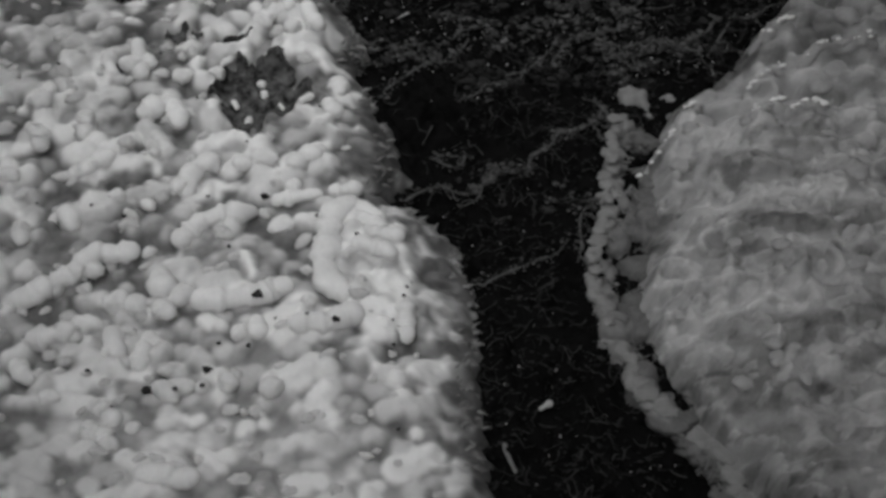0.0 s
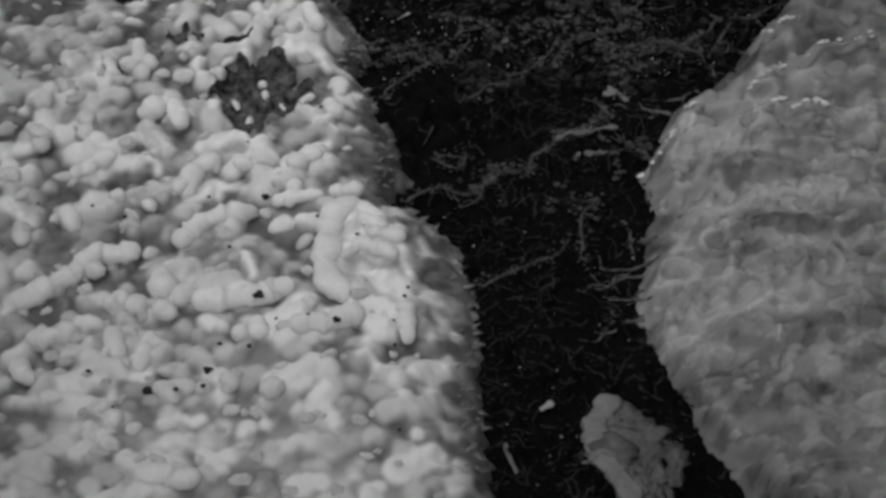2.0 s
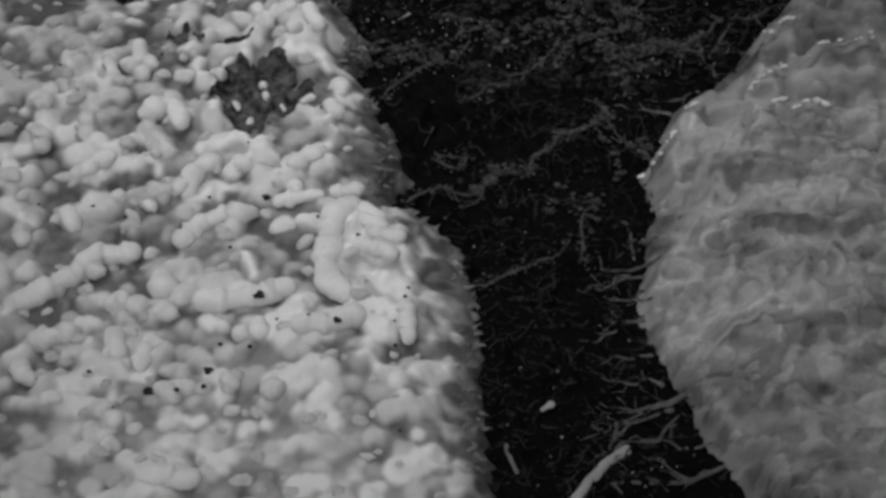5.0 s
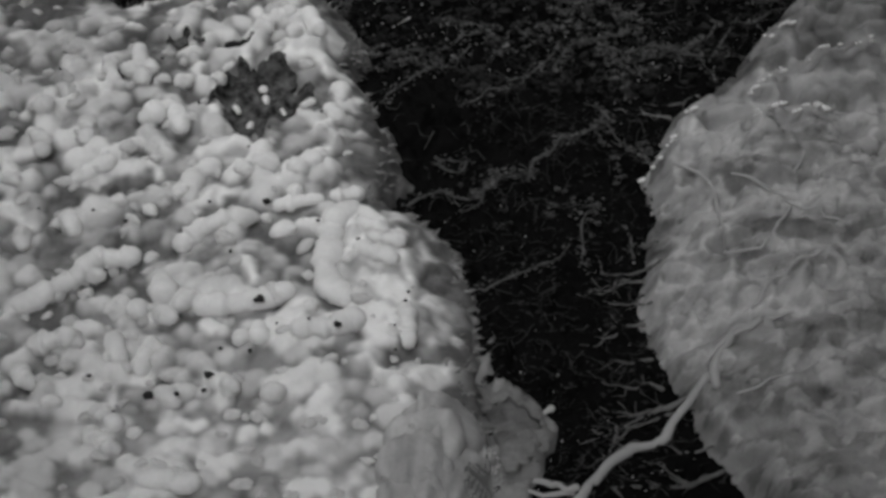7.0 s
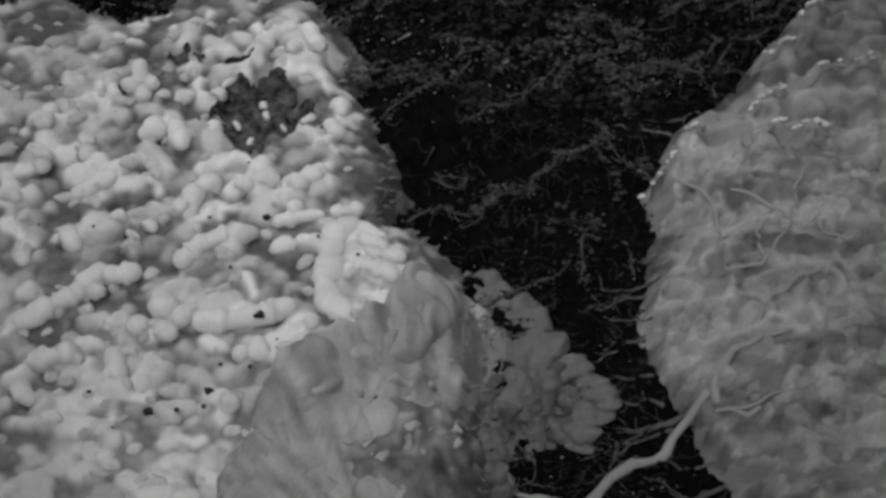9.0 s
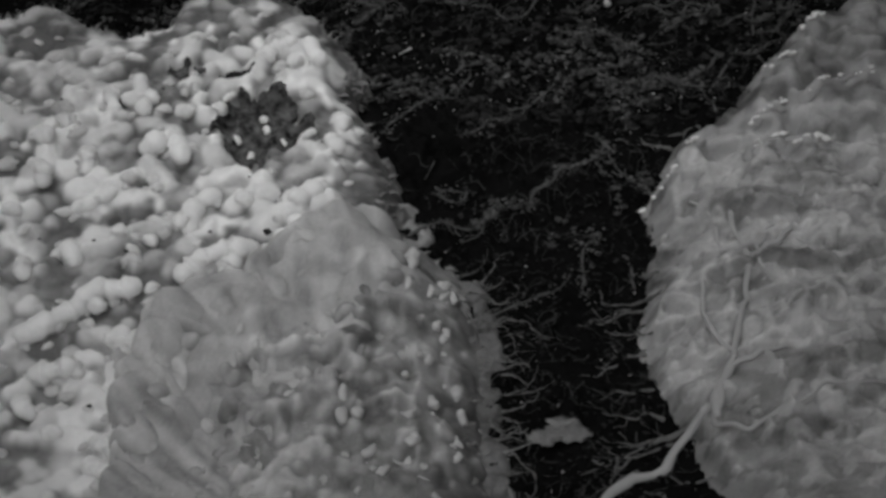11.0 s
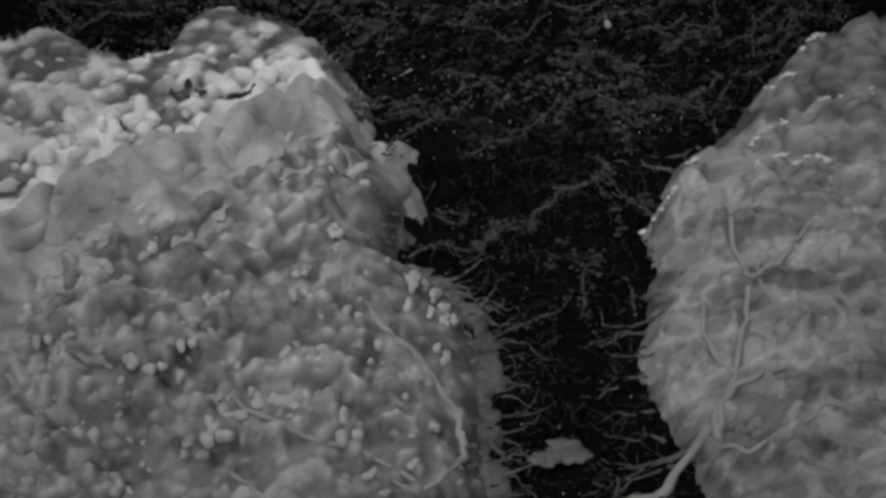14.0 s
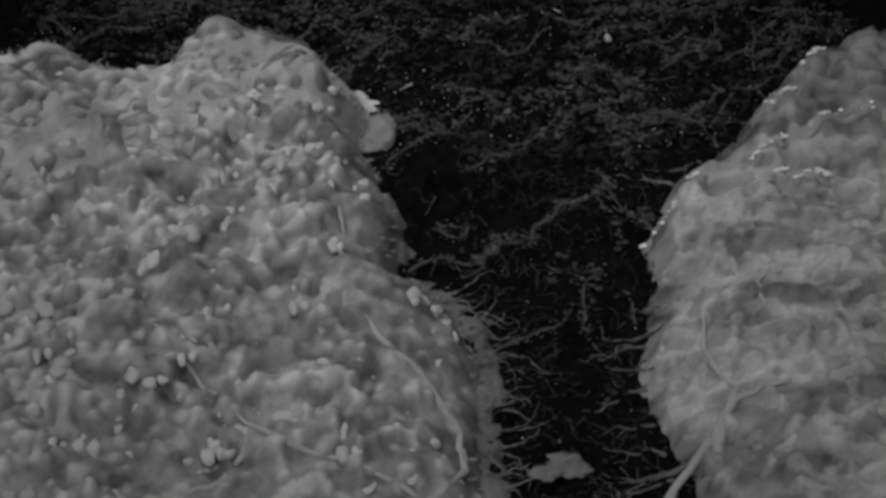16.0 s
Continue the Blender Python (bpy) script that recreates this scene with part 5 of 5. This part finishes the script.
# swollen globules on the main body that go down in the first seconds
swells = []
for i in range(40):
    while True:
        x, y = rng.uniform(7.5, 17), rng.uniform(-9, 13)
        if inside(BODY_OUTLINE, np.array(x), np.array(y)) > 0.7 and (y > 3 or rng.uniform() < 0.35):
            break
    r = rng.uniform(0.2, 0.45)
    ob = part("globule", mesh("globule", *blob_data(r * 1.2, r, r * 0.6, 200 + i, 0.2, 10, 14), SLIME_MAT), slime)
    swells.append((ob, (x, y, float(MASS.at(x, y)) - 0.22 * r), rng.uniform(0.2, 2.0), r))


def slot(x, y, z, rz=0.0, ry=0.0):
    return pose(x * MM, y * MM, z * MM, 0, ry, rz)


def motions():
    # the sheet wells up behind the front, sliding the way that it creeps
    for ob, (x, y, z), t in folds:
        dx, dy = x + 1.0, y + 15.0
        k = 0.2 / math.hypot(dx, dy)
        low = slot(x - dx * k, y - dy * k, z - 1.6)
        a, b = min(t + 0.5, 15.3), min(t + 1.9, 15.95)
        rows = [(0.0, low), (a, low), (min(a + 0.5, b - 0.1), slot(x - dx * k, y - dy * k, z - 0.75)), (b, slot(x, y, z))]
        if b < 15.2:
            rows.append((min(b + 2.5, 15.9), slot(x, y, z - 0.05)))
        walk(ob, rows + [(16.0, slot(x, y, z - 0.05 if b < 15.2 else z))])
    # the band of the front swells up and thins away again
    for ob, (x, y, z), t, d in swellings:
        dx, dy, pace = creep(x, y)
        back, lag = 1.5, 1.5 / pace
        start = (x - back * dx, y - back * dy)
        deep = slot(*start, float(TOPS.at(*start)) - 2.2)
        ready = slot(*start, min(z, float(SWELL.at(*start))) - 0.42)
        up, gone = slot(x, y, z), slot(x, y, z - (0.40 if d > 0 else 1.6))
        if d < -0.1:
            deep, ready = slot(*start, z - 1.6), slot(*start, z - 0.5)
        b = t + (0.25 + 0.9 / pace if d > -0.1 else 0.1)
        a = b - lag - 0.15
        if b > 15.9:
            walk(ob, [(0.0, deep), (min(a - 0.35, 15.4), deep), (min(a, 15.7), ready), (16.0, slot(x - 0.5 * back * dx, y - 0.5 * back * dy, z - 0.3))])
            continue
        rows = [(0.0, deep), (a - 0.35, deep), (a, ready), (b, up)]
        c = b + (0.4 if d > 0 else 0.5)
        if c < 15.0:
            rows += [(c, up), (min(c + (2.6 if d > -0.1 else 1.2), 15.9), gone)]
        elif b < 15.0:
            rows += [(b + 0.9, slot(x, y, z - 0.02))]
        walk(ob, rows + [(16.0, rows[-1][1])])
    for ob, (x, y, z), t, extra in granules:
        low, up = slot(x, y, z - 1.7, 40 * extra), slot(x, y, z - 0.06, 40 * extra)
        a, b = min(t, 15.2), min(t + 0.6, 15.8)
        rows = [(0.0, low), (a, low), (b, up)]
        if b + 1.0 + extra < 15.5:
            rows += [(b + 1.0 + extra, up), (15.9, slot(x, y, z - 0.24, 40 * extra))]
        walk(ob, rows + [(16.0, rows[-1][1])])
    # the rim draws back
    for i, (ob, a, b) in enumerate(rim_lobes):
        rows = []
        for t, k, drop in ((0.0, 0.0, 0.0), (0.5, 0.03, (0.04, 0.22, 0.30)[i * 7 % 3]), (1.1, 0.08, 0.15 + 0.14 * (i * 7 % 3)), (1.7, 0.15, 0.50), (2.6, 0.6, 1.0), (16.0, 0.6, 1.0)):
            p = a * (1 - k) + b * k
            rows.append((t, slot(p[0], p[1], float(SOIL.at(*p)) + 0.16 - drop, i * 40 % 50 - 25)))
        walk(ob, rows)
    for ob, (x, y, z), t in web:
        walk(ob, [(0.0, slot(x, y, z)), (t, slot(x, y, z - 0.04)), (t + 0.9, slot(x + 0.3, y, z - 0.60)), (16.0, slot(x + 0.3, y, z - 0.60))])
    for ob, t in fingers:
        walk(ob, [(0.0, slot(0, 0, -0.7)), (t, slot(0, 0, -0.7)), (t + 1.0, slot(0, 0, 0)), (16.0, slot(0, 0, 0))])
    for ob, (x, y, z), t in rim_films:
        walk(ob, [(0.0, slot(x, y, z)), (t, slot(x, y, z - 0.03)), (t + 0.7, slot(x + 0.2, y, z - 0.60)), (16.0, slot(x + 0.2, y, z - 0.60))])
    for n, (ob, i, k) in enumerate(tongue_lobes):
        rows, last = [], 200.0 - 8 * i
        for t, line in TONGUE:
            root = TONGUE_ROOT + (line.mean(axis=0) - TONGUE_ROOT) * min(0.8, max(0.0, 0.3 * (t - 1.0)))
            x, y = root + (line[i] - root) * (k if k == 1 else k + 0.10 * math.sin(n * 2.7))
            if k < 1:
                turn = math.degrees(math.atan2(y - root[1], x - root[0] + 0.01)) + (n * 47 % 110 - 55)
                last += max(-60, min(60, (turn - last + 180) % 360 - 180))
            drop = 0.0 if t < 2.8 else 0.03 if t < 4 else 0.14
            rows.append((t, slot(x, y, float(on_mass(x, y)) + (0.10 if k == 1 else 0.04) - drop, last)))
        walk(ob, rows)
    for ob, rows, gone in heads:
        keyed = [(t, slot(p[0][0], p[0][1], float(on_mass(*p[0])) + 0.22 - 0.42 * max(0.0, 1 - t / 0.6), 15)) for t, p in rows if t <= gone]
        (x, y), = rows[-1][1]
        z = float(SOIL.at(x, y))
        walk(ob, keyed + [(gone + 0.1, slot(x, y, z + 0.02, 15)), (gone + 0.8, slot(x, y, z - 0.8, 15)), (16.0, slot(x, y, z - 0.8, 15))])
    for ob, (x, y, z), a, b, c in veins:
        low, up = slot(x, y, z - 1.9), slot(x, y, z + 0.02)
        rows = [(0.0, low), (a, low), (b, up)]
        if c < 16:
            rows += [(c, up), (min(c + 3, 16.0), slot(x, y, z - 0.30))]
        if rows[-1][0] < 16:
            rows.append((16.0, rows[-1][1]))
        walk(ob, rows)
    for n, (ob, i, k) in enumerate(fan_lobes):
        rows, last = [], 0.0
        for t, line in FAN:
            root = FAN_ROOT if t > 6 else line.mean(axis=0)
            x, y = root + (line[i] - root) * k
            turn = math.degrees(math.atan2(y - root[1], x - root[0] + 0.01))
            last += max(-60, min(60, (turn - last + 180) % 360 - 180))
            z = float(SOIL.at(x, y)) + (0.12 if k == 1 else 0.08)
            rows.append((t, slot(x, y, z if t < 8.9 else z - 0.07 if t < 9.5 else z - 0.17 if t < 10 else z - 0.9, last)))
        rows.insert(-1, (10.6, rows[-1][1]))
        walk(ob, rows)
    for n, (ob, (x, y, z), t) in enumerate(fan_films):
        low, gone = slot(x - 0.3, y, z - 0.7), 8.9 + 1.0 * (n * 7 % 10) / 10
        walk(ob, [(0.0, low), (t - 0.1, low), (t + 0.4, slot(x, y, z)), (gone, slot(x, y, z - 0.03)), (gone + 0.8, slot(x, y, z - 0.6)), (16.0, slot(x, y, z - 0.6))])
    walk(remnant, [(0.0, slot(0, 0, -1.0)), (8.4, slot(0, 0, -1.0)), (10.8, slot(0, 0, 0.0)), (16.0, slot(0, 0, 0.0))])
    for ob, (x, y, z), t in side_strands:
        low, up = slot(x - 0.5, y, z - 0.9), slot(x, y, z)
        t = min(t, 14.5)
        walk(ob, [(0.0, low), (t, low), (t + 0.9, up), (16.0, up)])
    for ob, (x, y, z), t, r in swells:
        walk(ob, [(0.0, slot(x, y, z)), (t, slot(x, y, z)), (t + 2.2, slot(x, y, z - 1.2 * r)), (16.0, slot(x, y, z - 1.3 * r))])


motions()
